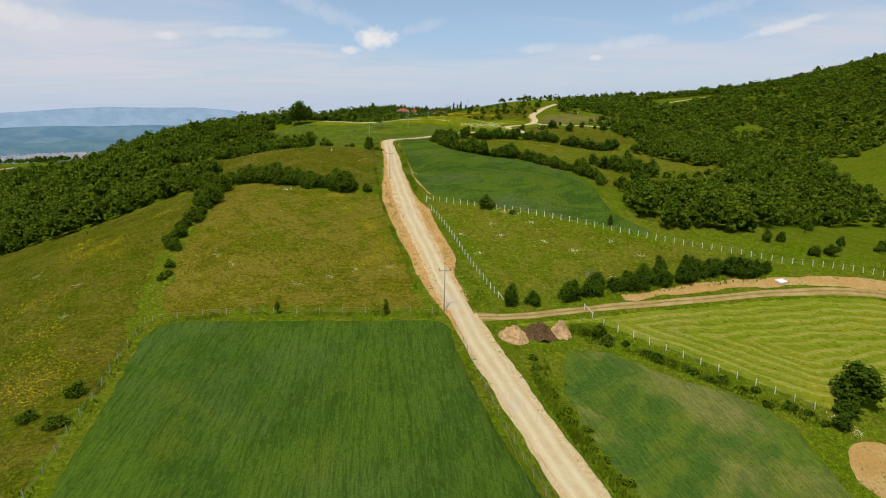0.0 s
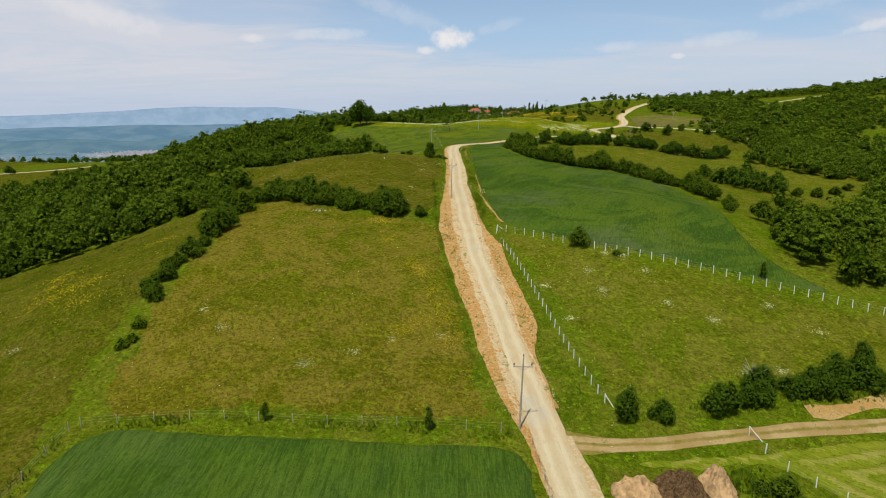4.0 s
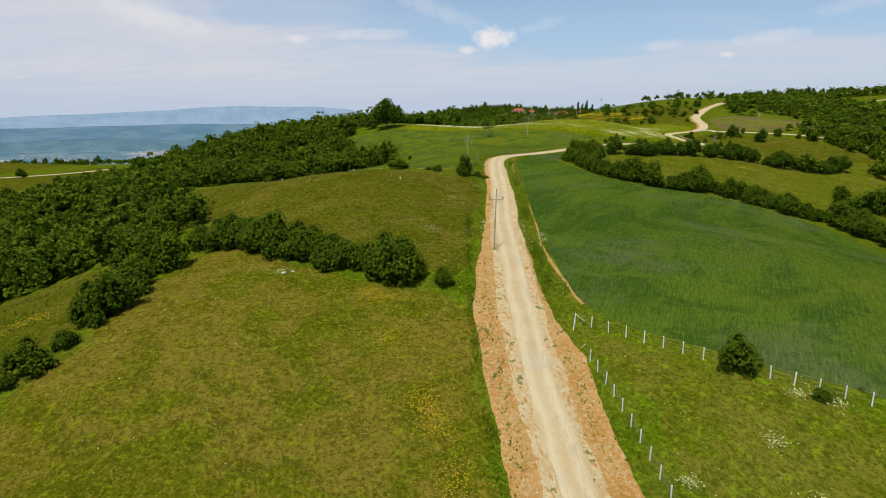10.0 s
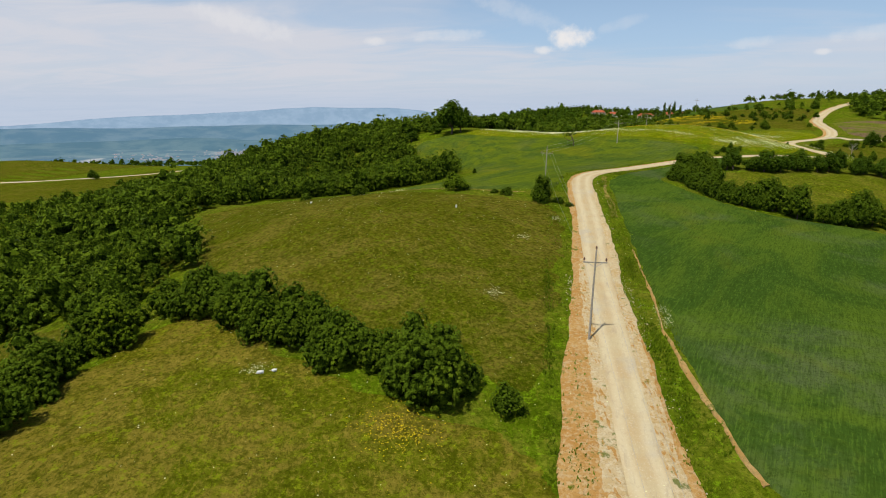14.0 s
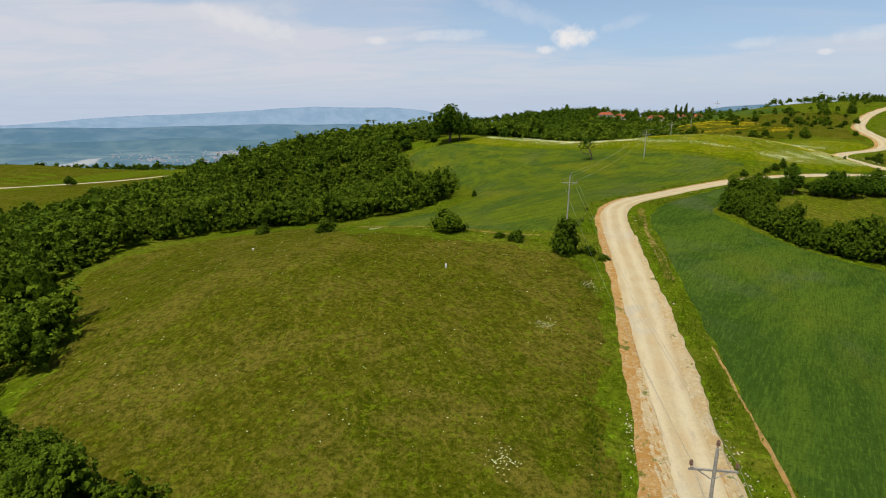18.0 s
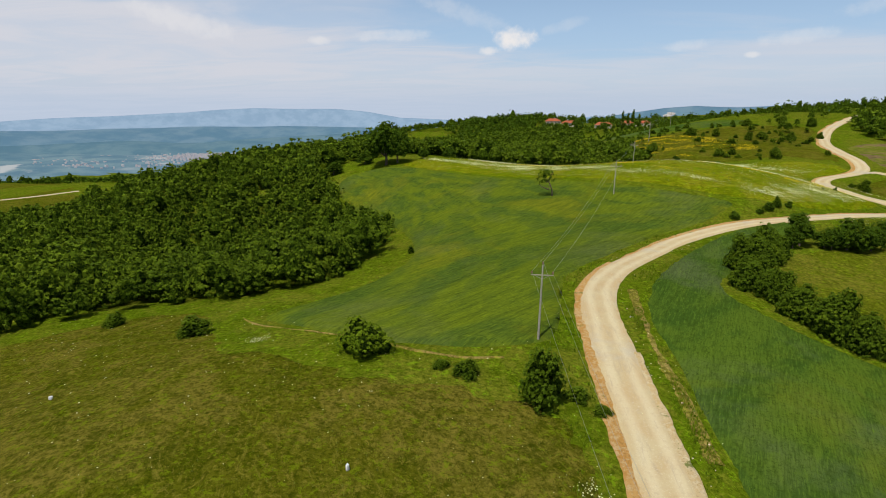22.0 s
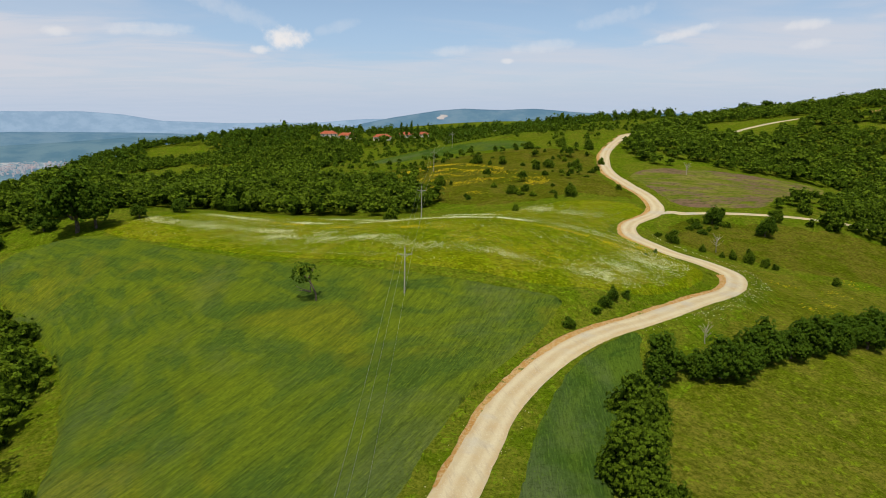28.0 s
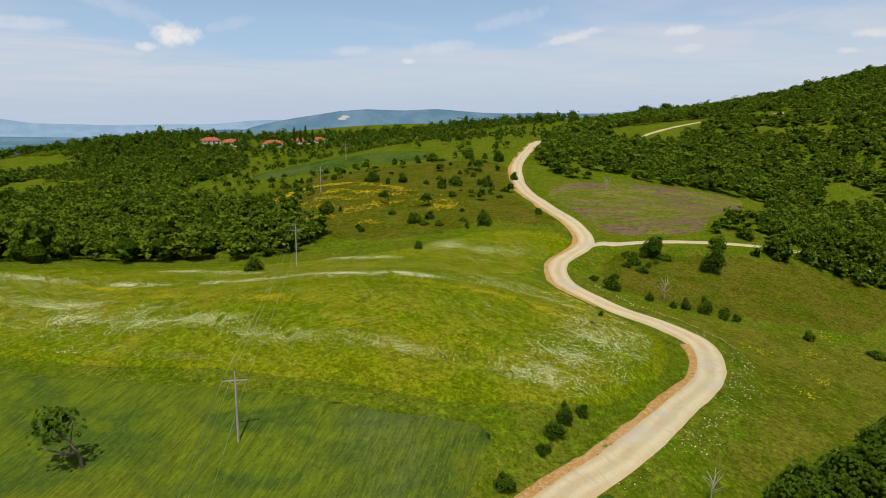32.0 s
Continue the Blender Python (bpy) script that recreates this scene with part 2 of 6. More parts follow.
def crop_material(name, dark, light, turn, streak=0.5, pale=(0.10, 0.14, 0.08)):
    m = Mat(name, 0.75)
    rows = m.noise(1.0, 5, 0.65, m.stretched((1.8, 0.10, 1), turn))
    wide = m.noise(1.0, 5, 0.62, m.stretched((0.10, 0.022, 1), turn), 0.5)
    c = m.mix(m.ramp(wide, 0.40, 0.60), dark, light)
    c = m.mix(m.math("MULTIPLY", m.ramp(m.noise(0.035, 5, 0.65, distortion=0.5), 0.48, 0.66), 0.6), c, pale)
    c = m.mix(m.math("MULTIPLY", m.ramp(m.noise(0.05, 5, 0.65, distortion=0.8), 0.54, 0.68), 0.55), c, (light[0] * 1.5, light[1] * 1.12, light[2]))
    c = m.mix(m.math("MULTIPLY", m.ramp(rows, 0.42, 0.66), streak), c, tuple(v * 0.55 for v in dark))
    fine = m.noise(3.4, 6, 0.8)
    c = m.mix(m.math("MULTIPLY", m.ramp(fine, 0.46, 0.66), 0.65), c, tuple(v * 0.42 for v in dark))
    c = m.mix(m.math("MULTIPLY", m.ramp(m.noise(1.7, 6, 0.78), 0.53, 0.68), 0.45), c, tuple(v * 1.55 for v in light))
    blades = m.noise(1.0, 4, 0.72, m.stretched((5.5, 0.55, 1), turn), 0.3)
    c = m.mix(m.math("MULTIPLY", m.ramp(blades, 0.50, 0.62), 0.36), c, tuple(v * 0.5 for v in dark))
    c = m.mix(m.math("MULTIPLY", m.ramp(blades, 0.47, 0.36), 0.32), c, tuple(v * 1.5 for v in light))
    return m.done(c, m.math("ADD", m.math("ADD", fine, rows), blades), 0.5, 0.12)


def earth_material(name, a, b, grey):
    m = Mat(name)
    fine = m.noise(2.2, 6, 0.7)
    c = m.mix(m.ramp(m.noise(0.35, 5, 0.6), 0.35, 0.65), a, b)
    c = m.mix(m.math("MULTIPLY", m.ramp(fine, 0.46, 0.62), 0.75), c, grey)
    c = m.mix(m.math("MULTIPLY", m.ramp(m.noise(5.0, 4, 0.7), 0.5, 0.7), 0.5), c, tuple(v * 0.45 for v in a))
    c = m.mix(m.math("MULTIPLY", m.ramp(m.noise(0.7, 5, 0.65), 0.58, 0.66), 0.8), c, (0.075, 0.11, 0.01))
    return m.done(c, fine, 1.0, 0.25)


def leaf_material(name, dark, light, tint):
    m = Mat(name, 0.7, 0.04)
    c = m.mix(m.math("ADD", m.math("MULTIPLY", m.island(), 0.5), m.ramp(m.noise(0.30, 2), 0.35, 0.65, 0.0, 0.5)), dark, light)
    c = m.mix(m.math("MULTIPLY", m.ramp(m.noise(0.22, 3), 0.42, 0.62), 0.6), c, tint)
    c = m.mix(m.math("MULTIPLY", m.ramp(m.noise(0.16, 2), 0.52, 0.60), 0.5), c, tuple(v * 0.85 for v in dark))
    c = m.mix(m.math("MULTIPLY", m.ramp(m.noise(0.03, 3), 0.50, 0.64), 0.35), c, (light[0] * 1.1, light[1] * 1.0, light[2]))
    m.put(m.b.inputs["Base Color"], c)
    glow = m.n.new("ShaderNodeBsdfTranslucent")
    m.put(glow.inputs[0], m.mix(0.5, c, (0.12, 0.20, 0.01)))
    both = m.n.new("ShaderNodeMixShader")
    both.inputs[0].default_value = 0.16
    m.l.new(m.b.outputs[0], both.inputs[1])
    m.l.new(glow.outputs[0], both.inputs[2])
    m.l.new(both.outputs[0], m.n["Material Output"].inputs[0])
    return m.m


def shaded_foliage_material(name):
    """Dense leaves deep in a crown: shaded gaps and lit sprays painted as colour."""
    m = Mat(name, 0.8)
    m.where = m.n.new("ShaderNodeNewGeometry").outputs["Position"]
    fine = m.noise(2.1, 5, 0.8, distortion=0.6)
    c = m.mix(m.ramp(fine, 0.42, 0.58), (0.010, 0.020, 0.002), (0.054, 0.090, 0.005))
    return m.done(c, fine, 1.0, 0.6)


def plain_material(name, colour, rough=0.8, grain=6.0, depth=0.3, metal=0.0):
    m = Mat(name, rough)
    m.b.inputs["Metallic"].default_value = metal
    v = m.noise(grain, 5, 0.6)
    c = m.mix(m.ramp(v, 0.3, 0.7), tuple(x * (1 - depth) for x in colour), tuple(min(1, x * (1 + depth * 0.6)) for x in colour))
    return m.done(c, v, 0.3, 0.02)


def road_material(name):
    m = Mat(name, 0.9)
    along = m.n.new("ShaderNodeUVMap").outputs[0]
    parts = m.n.new("ShaderNodeSeparateXYZ")
    m.l.new(along, parts.inputs[0])
    # wheel tracks lie about 0.95 m to each side of the middle
    off = m.math("ABSOLUTE", m.math("ADD", parts.outputs[0], m.math("MULTIPLY", m.math("SUBTRACT", m.noise(0.08, 2), 0.5), 1.6)), 0)
    wheel = m.ramp(m.math("ABSOLUTE", m.math("SUBTRACT", off, 0.95), 0), 0.75, 0.1)
    fine, mid = m.noise(3.0, 6, 0.7), m.noise(0.3, 5, 0.6)
    c = m.mix(m.ramp(mid, 0.35, 0.68), (0.42, 0.345, 0.195), (0.40, 0.30, 0.155))
    c = m.mix(m.math("MULTIPLY", wheel, 0.6), c, (0.50, 0.43, 0.275))
    c = m.mix(m.math("MULTIPLY", m.ramp(fine, 0.48, 0.75), 0.45), c, (0.33, 0.26, 0.155))
    c = m.mix(m.math("MULTIPLY", m.ramp(m.noise(0.11, 4, 0.6), 0.54, 0.66), 0.6), c, (0.36, 0.33, 0.255))
    c = m.mix(m.math("MULTIPLY", m.ramp(m.noise(1.0, 6, 0.75, m.stretched((2.2, 0.35, 1), 8), 0.6), 0.50, 0.68), 0.5), c, (0.30, 0.25, 0.165))
    c = m.mix(m.math("MULTIPLY", m.ramp(m.noise(7.0, 3, 0.8), 0.56, 0.66), 0.5), c, (0.54, 0.48, 0.345))
    edge = m.ramp(m.math("ADD", m.math("ABSOLUTE", parts.outputs[0], 0), m.math("MULTIPLY", m.math("SUBTRACT", m.noise(0.9, 5, 0.7), 0.5), 2.2)), 1.75, 2.75)
    c = m.mix(m.math("MULTIPLY", edge, 0.85), c, m.mix(m.ramp(m.noise(1.4, 5, 0.7), 0.42, 0.6), (0.37, 0.225, 0.085), (0.44, 0.36, 0.22)))
    return m.done(c, fine, 0.7, 0.06)


def track_material(name):
    """Two wheel ruts of bare earth with dry grass between and beside them."""
    m = Mat(name, 0.95)
    parts = m.n.new("ShaderNodeSeparateXYZ")
    m.l.new(m.n.new("ShaderNodeUVMap").outputs[0], parts.inputs[0])
    fine = m.noise(2.6, 6, 0.75)
    off = m.math("ABSOLUTE", m.math("ADD", parts.outputs[0], m.math("MULTIPLY", m.math("SUBTRACT", m.noise(0.12, 3), 0.5), 1.0)), 0)
    rut = m.ramp(m.math("ADD", m.math("ABSOLUTE", m.math("SUBTRACT", off, 0.72), 0), m.math("MULTIPLY", m.math("SUBTRACT", fine, 0.5), 0.7)), 0.62, 0.32)
    c = m.mix(m.ramp(m.noise(0.5, 5, 0.7), 0.4, 0.6), (0.150, 0.135, 0.022), (0.215, 0.160, 0.045))
    c = m.mix(rut, c, m.mix(m.ramp(m.noise(0.25, 4), 0.4, 0.6), (0.27, 0.185, 0.070), (0.33, 0.24, 0.105)))
    c = m.mix(m.math("MULTIPLY", m.ramp(fine, 0.52, 0.7), 0.5), c, (0.12, 0.095, 0.03))
    return m.done(c, fine, 0.9, 0.12)


def haze_material(name, base, shade, scale, glow, amount, fields=None):
    """Far land as a dim backdrop, the haze before it painted in as bluish colour and glow."""
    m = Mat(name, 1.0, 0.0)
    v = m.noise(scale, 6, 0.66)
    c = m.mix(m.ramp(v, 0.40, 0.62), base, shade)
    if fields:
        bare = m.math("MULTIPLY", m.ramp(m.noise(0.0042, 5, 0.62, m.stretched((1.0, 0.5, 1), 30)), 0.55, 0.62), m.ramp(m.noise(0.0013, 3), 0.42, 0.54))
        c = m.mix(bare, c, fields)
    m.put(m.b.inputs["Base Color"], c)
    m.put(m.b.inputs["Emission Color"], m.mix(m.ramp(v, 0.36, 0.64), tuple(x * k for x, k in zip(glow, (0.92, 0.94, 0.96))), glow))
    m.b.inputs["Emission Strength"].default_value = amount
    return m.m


M_MEADOW = meadow_material("meadow_grass", (0.0747, 0.0888, 0.0032), (0.0984, 0.0881, 0.0055), (0.1465, 0.1162, 0.0163), 0.6)
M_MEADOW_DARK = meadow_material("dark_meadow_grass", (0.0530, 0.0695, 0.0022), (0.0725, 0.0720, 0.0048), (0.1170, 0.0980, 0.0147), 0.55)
M_PASTURE = meadow_material("pasture_grass", (0.0578, 0.0760, 0.0026), (0.0722, 0.0745, 0.0042), (0.1087, 0.0935, 0.0129), 0.5)
M_LUSH = meadow_material("lush_grass", (0.0663, 0.1084, 0.0028), (0.0827, 0.1084, 0.0047), (0.1092, 0.1147, 0.0109), 0.55)
M_LEY = meadow_material("ley_grass", (0.0721, 0.0994, 0.0032), (0.0861, 0.0966, 0.0052), (0.1253, 0.1169, 0.0150), 0.5)
M_DRY = meadow_material("dry_grass", (0.1200, 0.1200, 0.0128), (0.1680, 0.1320, 0.0240), (0.2640, 0.1880, 0.0640), 0.6)
M_FLOWERY = meadow_material("flower_meadow_grass", (0.0885, 0.1246, 0.0017), (0.1174, 0.1368, 0.0025), (0.1605, 0.1581, 0.0084), 0.6)
M_WHEAT_DARK = crop_material("dark_wheat", (0.0359, 0.0731, 0.0089), (0.0587, 0.1011, 0.0102), 6, 0.55, (0.0753, 0.1130, 0.0255))
# the last tone of the next two paints a grey-blue sheen into the wheat
M_WHEAT_RIGHT = crop_material("blue_green_wheat", (0.0344, 0.0688, 0.0092), (0.0640, 0.1040, 0.0104), -14, 0.25, (0.0925, 0.1102, 0.0464))
M_WHEAT_LEFT = crop_material("streaked_wheat", (0.0491, 0.0832, 0.0116), (0.0982, 0.1296, 0.0080), -33, 0.5, (0.0899, 0.1085, 0.0324))
M_WHEAT_LOW = crop_material("patchy_wheat", (0.0442, 0.0884, 0.0136), (0.0850, 0.1232, 0.0136), 22, 0.4, (0.2295, 0.1870, 0.0595))
M_HAY = crop_material("mown_stubble", (0.1161, 0.1531, 0.0077), (0.1505, 0.1763, 0.0129), 72, 0.30, (0.1720, 0.1763, 0.0301))
M_SWATH = crop_material("drying_hay", (0.1720, 0.1849, 0.0198), (0.2150, 0.2133, 0.0361), 72, 0.25, (0.2322, 0.2107, 0.0602))
M_EARTH = earth_material("orange_earth", (0.36, 0.188, 0.048), (0.41, 0.248, 0.084), (0.45, 0.335, 0.175))
M_SHOULDER = earth_material("crushed_stone", (0.43, 0.305, 0.135), (0.46, 0.365, 0.205), (0.52, 0.44, 0.285))
M_TRACK = earth_material("track_earth", (0.37, 0.215, 0.065), (0.41, 0.27, 0.105), (0.25, 0.19, 0.07))
M_HEATH = heath_material("dry_heath")
M_ROAD = road_material("pale_gravel")
M_RUTS = track_material("rutted_track")
M_LEAF = leaf_material("oak_leaves", (0.0360, 0.0670, 0.0031), (0.1150, 0.1730, 0.0078), (0.1250, 0.1720, 0.0066))
M_LEAF_DARK = leaf_material("dark_leaves", (0.0306, 0.0620, 0.0036), (0.0792, 0.1380, 0.0072), (0.0720, 0.1250, 0.0072))
M_LEAF_LIGHT = leaf_material("light_leaves", (0.070, 0.115, 0.003), (0.155, 0.215, 0.008), (0.14, 0.20, 0.008))
M_BLADE = leaf_material("grass_blades", (0.066, 0.092, 0.004), (0.150, 0.150, 0.020), (0.105, 0.135, 0.006))
M_INNER_SHADE = shaded_foliage_material("shaded_inner_foliage")
M_BARK = plain_material("bark", (0.13, 0.10, 0.07), 0.9, 9.0, 0.5)
M_CONCRETE = plain_material("pole_concrete", (0.31, 0.28, 0.23), 0.85, 7.0, 0.25)
M_POST = plain_material("white_concrete", (0.66, 0.64, 0.58), 0.8, 12.0, 0.2)
M_WOOD = plain_material("grey_wood", (0.34, 0.29, 0.22), 0.9, 14.0, 0.4)
M_WIRE = plain_material("wire", (0.30, 0.30, 0.29), 0.5, 20.0, 0.2, 0.7)
M_PORCELAIN = plain_material("insulator_porcelain", (0.16, 0.09, 0.06), 0.25, 20.0, 0.2)
M_STONE = plain_material("pale_stone", (0.50, 0.42, 0.29), 0.9, 5.0, 0.4)
M_MANURE = plain_material("dark_manure", (0.105, 0.064, 0.030), 0.95, 4.0, 0.6)
M_SOIL = plain_material("tipped_soil", (0.40, 0.26, 0.125), 0.95, 1.6, 0.4)
M_WHITE = plain_material("white_petals", (0.62, 0.63, 0.34), 0.7, 3.0, 0.15)
M_YELLOW = plain_material("yellow_petals", (0.44, 0.33, 0.01), 0.7, 3.0, 0.2)
M_ROOF = plain_material("red_roof_tiles", (0.34, 0.10, 0.05), 0.85, 5.0, 0.35)
M_WALL = plain_material("house_plaster", (0.52, 0.46, 0.40), 0.9, 2.0, 0.2)
M_GLASS = plain_material("dark_pane", (0.04, 0.05, 0.06), 0.15, 2.0, 0.2)

# ---- the lie of the land: broad and small rises as (x, y, radius, height) ----
BASE = (8.57, 9.03, 2.08)
BROAD_HILLS = [
    (390, 54, 130, -41.6), (-338, 54, 130, -18.3), (494, 574, 130, 19.2), (-338, 990, 130, -34.6), (390, 990, 130, -29.1),
    (130, 70, 75, -30.8), (250, 370, 75, -34.3), (-110, 370, 75, 25.6), (70, 550, 75, 20), (-650, 550, 75, 42.9),
    (-110, 850, 75, 22.1), (250, 490, 75, -11.9), (190, -50, 75, -29.1), (-290, 250, 75, -13.5), (-590, 790, 75, -19.1),
    (-110, 610, 75, -0.1), (370, 370, 75, 25.1), (610, 430, 75, 13.9), (-410, 430, 75, 8.3), (-230, 430, 75, 4.2),
    (-290, 550, 75, -7.7), (190, 730, 75, 9), (490, 610, 75, 12.4), (-50, -50, 75, -14.9), (-250, 865, 70, 36),
]
SMALL_HILLS = [
    (158, 220, 45, -18.1), (-22, 40, 45, 4.1), (-130, 472, 45, 11.2), (122, 292, 45, -11.2), (-63, 219, 28, 12.8),
    (72, 242, 28, 0.7), (94, 130, 28, 9.1), (-108, 331, 28, -19.9), (-18, 107, 28, -2.1), (-130, 152, 28, 0.2),
    (4, 466, 28, 6.4), (4, 354, 28, 10.4), (-63, 152, 28, 8.9), (-18, 264, 28, 8), (-130, 242, 28, 9.9),
    (27, 174, 28, 7.8), (116, 398, 28, 7), (49, 421, 28, 5.5), (-18, 197, 28, 4.3), (49, 309, 28, 4.2),
    (-63, 286, 28, 1.6), (49, 40, 28, -9.3), (-130, 354, 28, -8), (-18, 421, 28, -1.4),
    (-560, 615, 70, 9.0), (-120, 800, 36, -9.0), (-190, 805, 45, -8.0), (-275, 850, 70, -9.0), (-60, 472, 34, -7.0), (-134, 418, 22, -3.5), (-180, 416, 26, 3.0),
]

ROAD_LINE = [(37, -10), (30, 20), (22.3, 45), (16.3, 63), (11.1, 78), (6.6, 94), (2.1, 114), (-3.4, 137), (-7.9, 154), (-11.5, 171), (-14.5, 190), (-16.8, 206),
             (-19.5, 228), (-22.3, 248), (-23.8, 262), (-21.5, 275.5), (-14.8, 290.4), (-8, 302), (3.6, 313.3), (17.3, 319.8), (28, 326), (39, 333.5), (46, 343),
             (45.5, 351), (41, 360), (39, 373), (44.5, 386), (57, 397), (61.5, 410), (62.5, 429), (68, 458), (80, 490), (98, 519), (118, 550), (150, 590)]


def spline(points, step=1.0, closed=False):
    """A smooth line through the points, sampled about every step metres."""
    p = np.array(points, float)
    n = len(p)
    rows = []
    for i in range(n if closed else n - 1):
        a, b, c, d = (p[(i + k) % n] for k in (-1, 0, 1, 2)) if closed else (p[max(i - 1, 0)], p[i], p[i + 1], p[min(i + 2, n - 1)])
        m = max(2, int(np.linalg.norm(c - b) / step))
        t = np.linspace(0, 1, m, endpoint=False)[:, None]
        rows.append(0.5 * (2 * b + (c - a) * t + (2 * a - 5 * b + 4 * c - d) * t ** 2 + (3 * b - a - 3 * c + d) * t ** 3))
    if not closed:
        rows.append(p[-1:])
    return np.concatenate(rows)


def smooth(v, a, b):
    t = np.clip((np.asarray(v, float) - a) / (b - a), 0, 1)
    return t * t * (3 - 2 * t)


def rises(x, y):
    z = BASE[0] + BASE[1] * x / 100 + BASE[2] * y / 100
    for a, b, s, h in BROAD_HILLS + SMALL_HILLS:
        z = z + h * np.exp(-((x - a) ** 2 + (y - b) ** 2) / (2 * s * s))
    return z


def hill(x, y):
    """The land before the road was cut into it; far out it sinks to the valley."""
    x, y = np.asarray(x, float), np.asarray(y, float)
    r = np.hypot((x - 60) * np.where(x > 60, 0.75, 1.0), (y - 430) * 0.85)
    far = smooth(r, 560, 1150)
    near = rises(np.clip(x, -720, 720), np.clip(y, -120, 1120))
    return near * (1 - far) + far * np.where(x > 250, -60.0, -150.0)


ROAD = spline(ROAD_LINE, 1.5)
ROAD_Z = hill(ROAD[:, 0], ROAD[:, 1])
ROAD_Z = np.convolve(np.pad(ROAD_Z, 8, mode="edge"), np.ones(17) / 17, "valid")


def road_near(x, y):
    """Distance to the road's middle and the road's height there."""
    x, y = np.asarray(x, float).ravel(), np.asarray(y, float).ravel()
    best, z = np.full(len(x), 1e9), np.zeros(len(x))
    way = np.gradient(ROAD, axis=0)
    span = np.linalg.norm(way, axis=1)
    slope, way = np.gradient(ROAD_Z) / span, way / span[:, None]
    near = (x > -60) & (x < 180) & (y > -40) & (y < 620)
    idx = np.where(near)[0]
    for part_idx in np.array_split(idx, max(1, len(idx) // 8000)):
        d = (x[part_idx, None] - ROAD[None, :, 0]) ** 2 + (y[part_idx, None] - ROAD[None, :, 1]) ** 2
        k = d.argmin(1)
        ahead_by = (x[part_idx] - ROAD[k, 0]) * way[k, 0] + (y[part_idx] - ROAD[k, 1]) * way[k, 1]
        best[part_idx], z[part_idx] = np.sqrt(d[np.arange(len(part_idx)), k]), ROAD_Z[k] + slope[k] * np.clip(ahead_by, -1.5, 1.5)
    return best, z


def land(x, y):
    """The ground's height, with the road's bench in it."""
    x, y = np.broadcast_arrays(np.asarray(x, float), np.asarray(y, float))
    h = hill(x, y)
    d, z = road_near(x, y)
    w = (1 - smooth(d, 3.2, 7.0)).reshape(x.shape)
    return h * (1 - w) + z.reshape(x.shape) * w


def land1(x, y):
    return float(land(np.array([x]), np.array([y]))[0])


def mesh_of(name, verts, faces, material, shade=True, uv=None, second=None, which=None):
    """A mesh from arrays: faces are rows of three or four corners."""
    me = bpy.data.meshes.new(name)
    verts, faces = np.asarray(verts, np.float32), np.asarray(faces, np.int32)
    k = faces.shape[1]
    me.vertices.add(len(verts))
    me.vertices.foreach_set("co", verts.ravel())
    me.loops.add(faces.size)
    me.loops.foreach_set("vertex_index", faces.ravel())
    me.polygons.add(len(faces))
    me.polygons.foreach_set("loop_start", np.arange(0, faces.size, k, dtype=np.int32))
    me.update(calc_edges=True)
    me.polygons.foreach_set("use_smooth", np.full(len(faces), shade))
    if uv is not None:
        layer = me.uv_layers.new(name="UVMap")
        layer.data.foreach_set("uv", np.asarray(uv, np.float32)[faces.ravel()].ravel())
    me.materials.append(material)
    if second is not None:
        me.materials.append(second)
        me.polygons.foreach_set("material_index", np.asarray(which, np.int32))
    return me


def part(name, shape, material, parent, label=""):
    """Links a bmesh or a mesh as one object under a thing or a part."""
    if isinstance(shape, bmesh.types.BMesh):
        me = bpy.data.meshes.new(name)
        shape.to_mesh(me)
        shape.free()
        me.materials.append(material)
    else:
        me = shape
    ob = new(name, me)
    ob.parent = parent
    if label:
        tagged(ob, label=label)
    return ob


def sheet_faces(nx, ny):
    i = np.arange(nx * ny).reshape(ny, nx)
    return np.stack([i[:-1, :-1], i[:-1, 1:], i[1:, 1:], i[1:, :-1]], -1).reshape(-1, 4)


def growing(fine_a, fine_b, step, end_a, end_b, growth=1.13):
    mid = list(np.arange(fine_a, fine_b + 1e-6, step))
    left, s = [mid[0]], step
    while left[-1] > end_a:
        s = min(s * growth, 60)
        left.append(left[-1] - s)
    right, s = [mid[-1]], step
    while right[-1] < end_b:
        s = min(s * growth, 60)
        right.append(right[-1] + s)
    return np.array(left[:0:-1] + mid + right[1:])


gx, gy = growing(-100, 105, 1.5, -1500, 1500), growing(48, 436, 1.5, -900, 1800)
GX, GY = np.meshgrid(gx, gy)
ground = new("ground", mesh_of("ground", np.stack([GX, GY, land(GX, GY)], -1).reshape(-1, 3), sheet_faces(len(gx), len(gy)), M_LUSH))
tagged(ground, "hilly grassland ground of lush green grass", "ground", kind="structure")


def inside_distance(x, y, poly):
    """Signed distance to a closed line: negative inside."""
    x, y = np.asarray(x, float).ravel(), np.asarray(y, float).ravel()
    best, odd = np.full(len(x), 1e18), np.zeros(len(x), bool)
    for (ax, ay), (bx, by) in zip(poly, np.roll(poly, -1, 0)):
        ex, ey = bx - ax, by - ay
        t = np.clip(((x - ax) * ex + (y - ay) * ey) / (ex * ex + ey * ey + 1e-12), 0, 1)
        best = np.minimum(best, (x - ax - t * ex) ** 2 + (y - ay - t * ey) ** 2)
        odd ^= ((ay > y) != (by > y)) & (x < ex * (y - ay) / (ey if abs(ey) > 1e-9 else 1e-9) + ax)
    return np.sqrt(best) * np.where(odd, -1, 1)


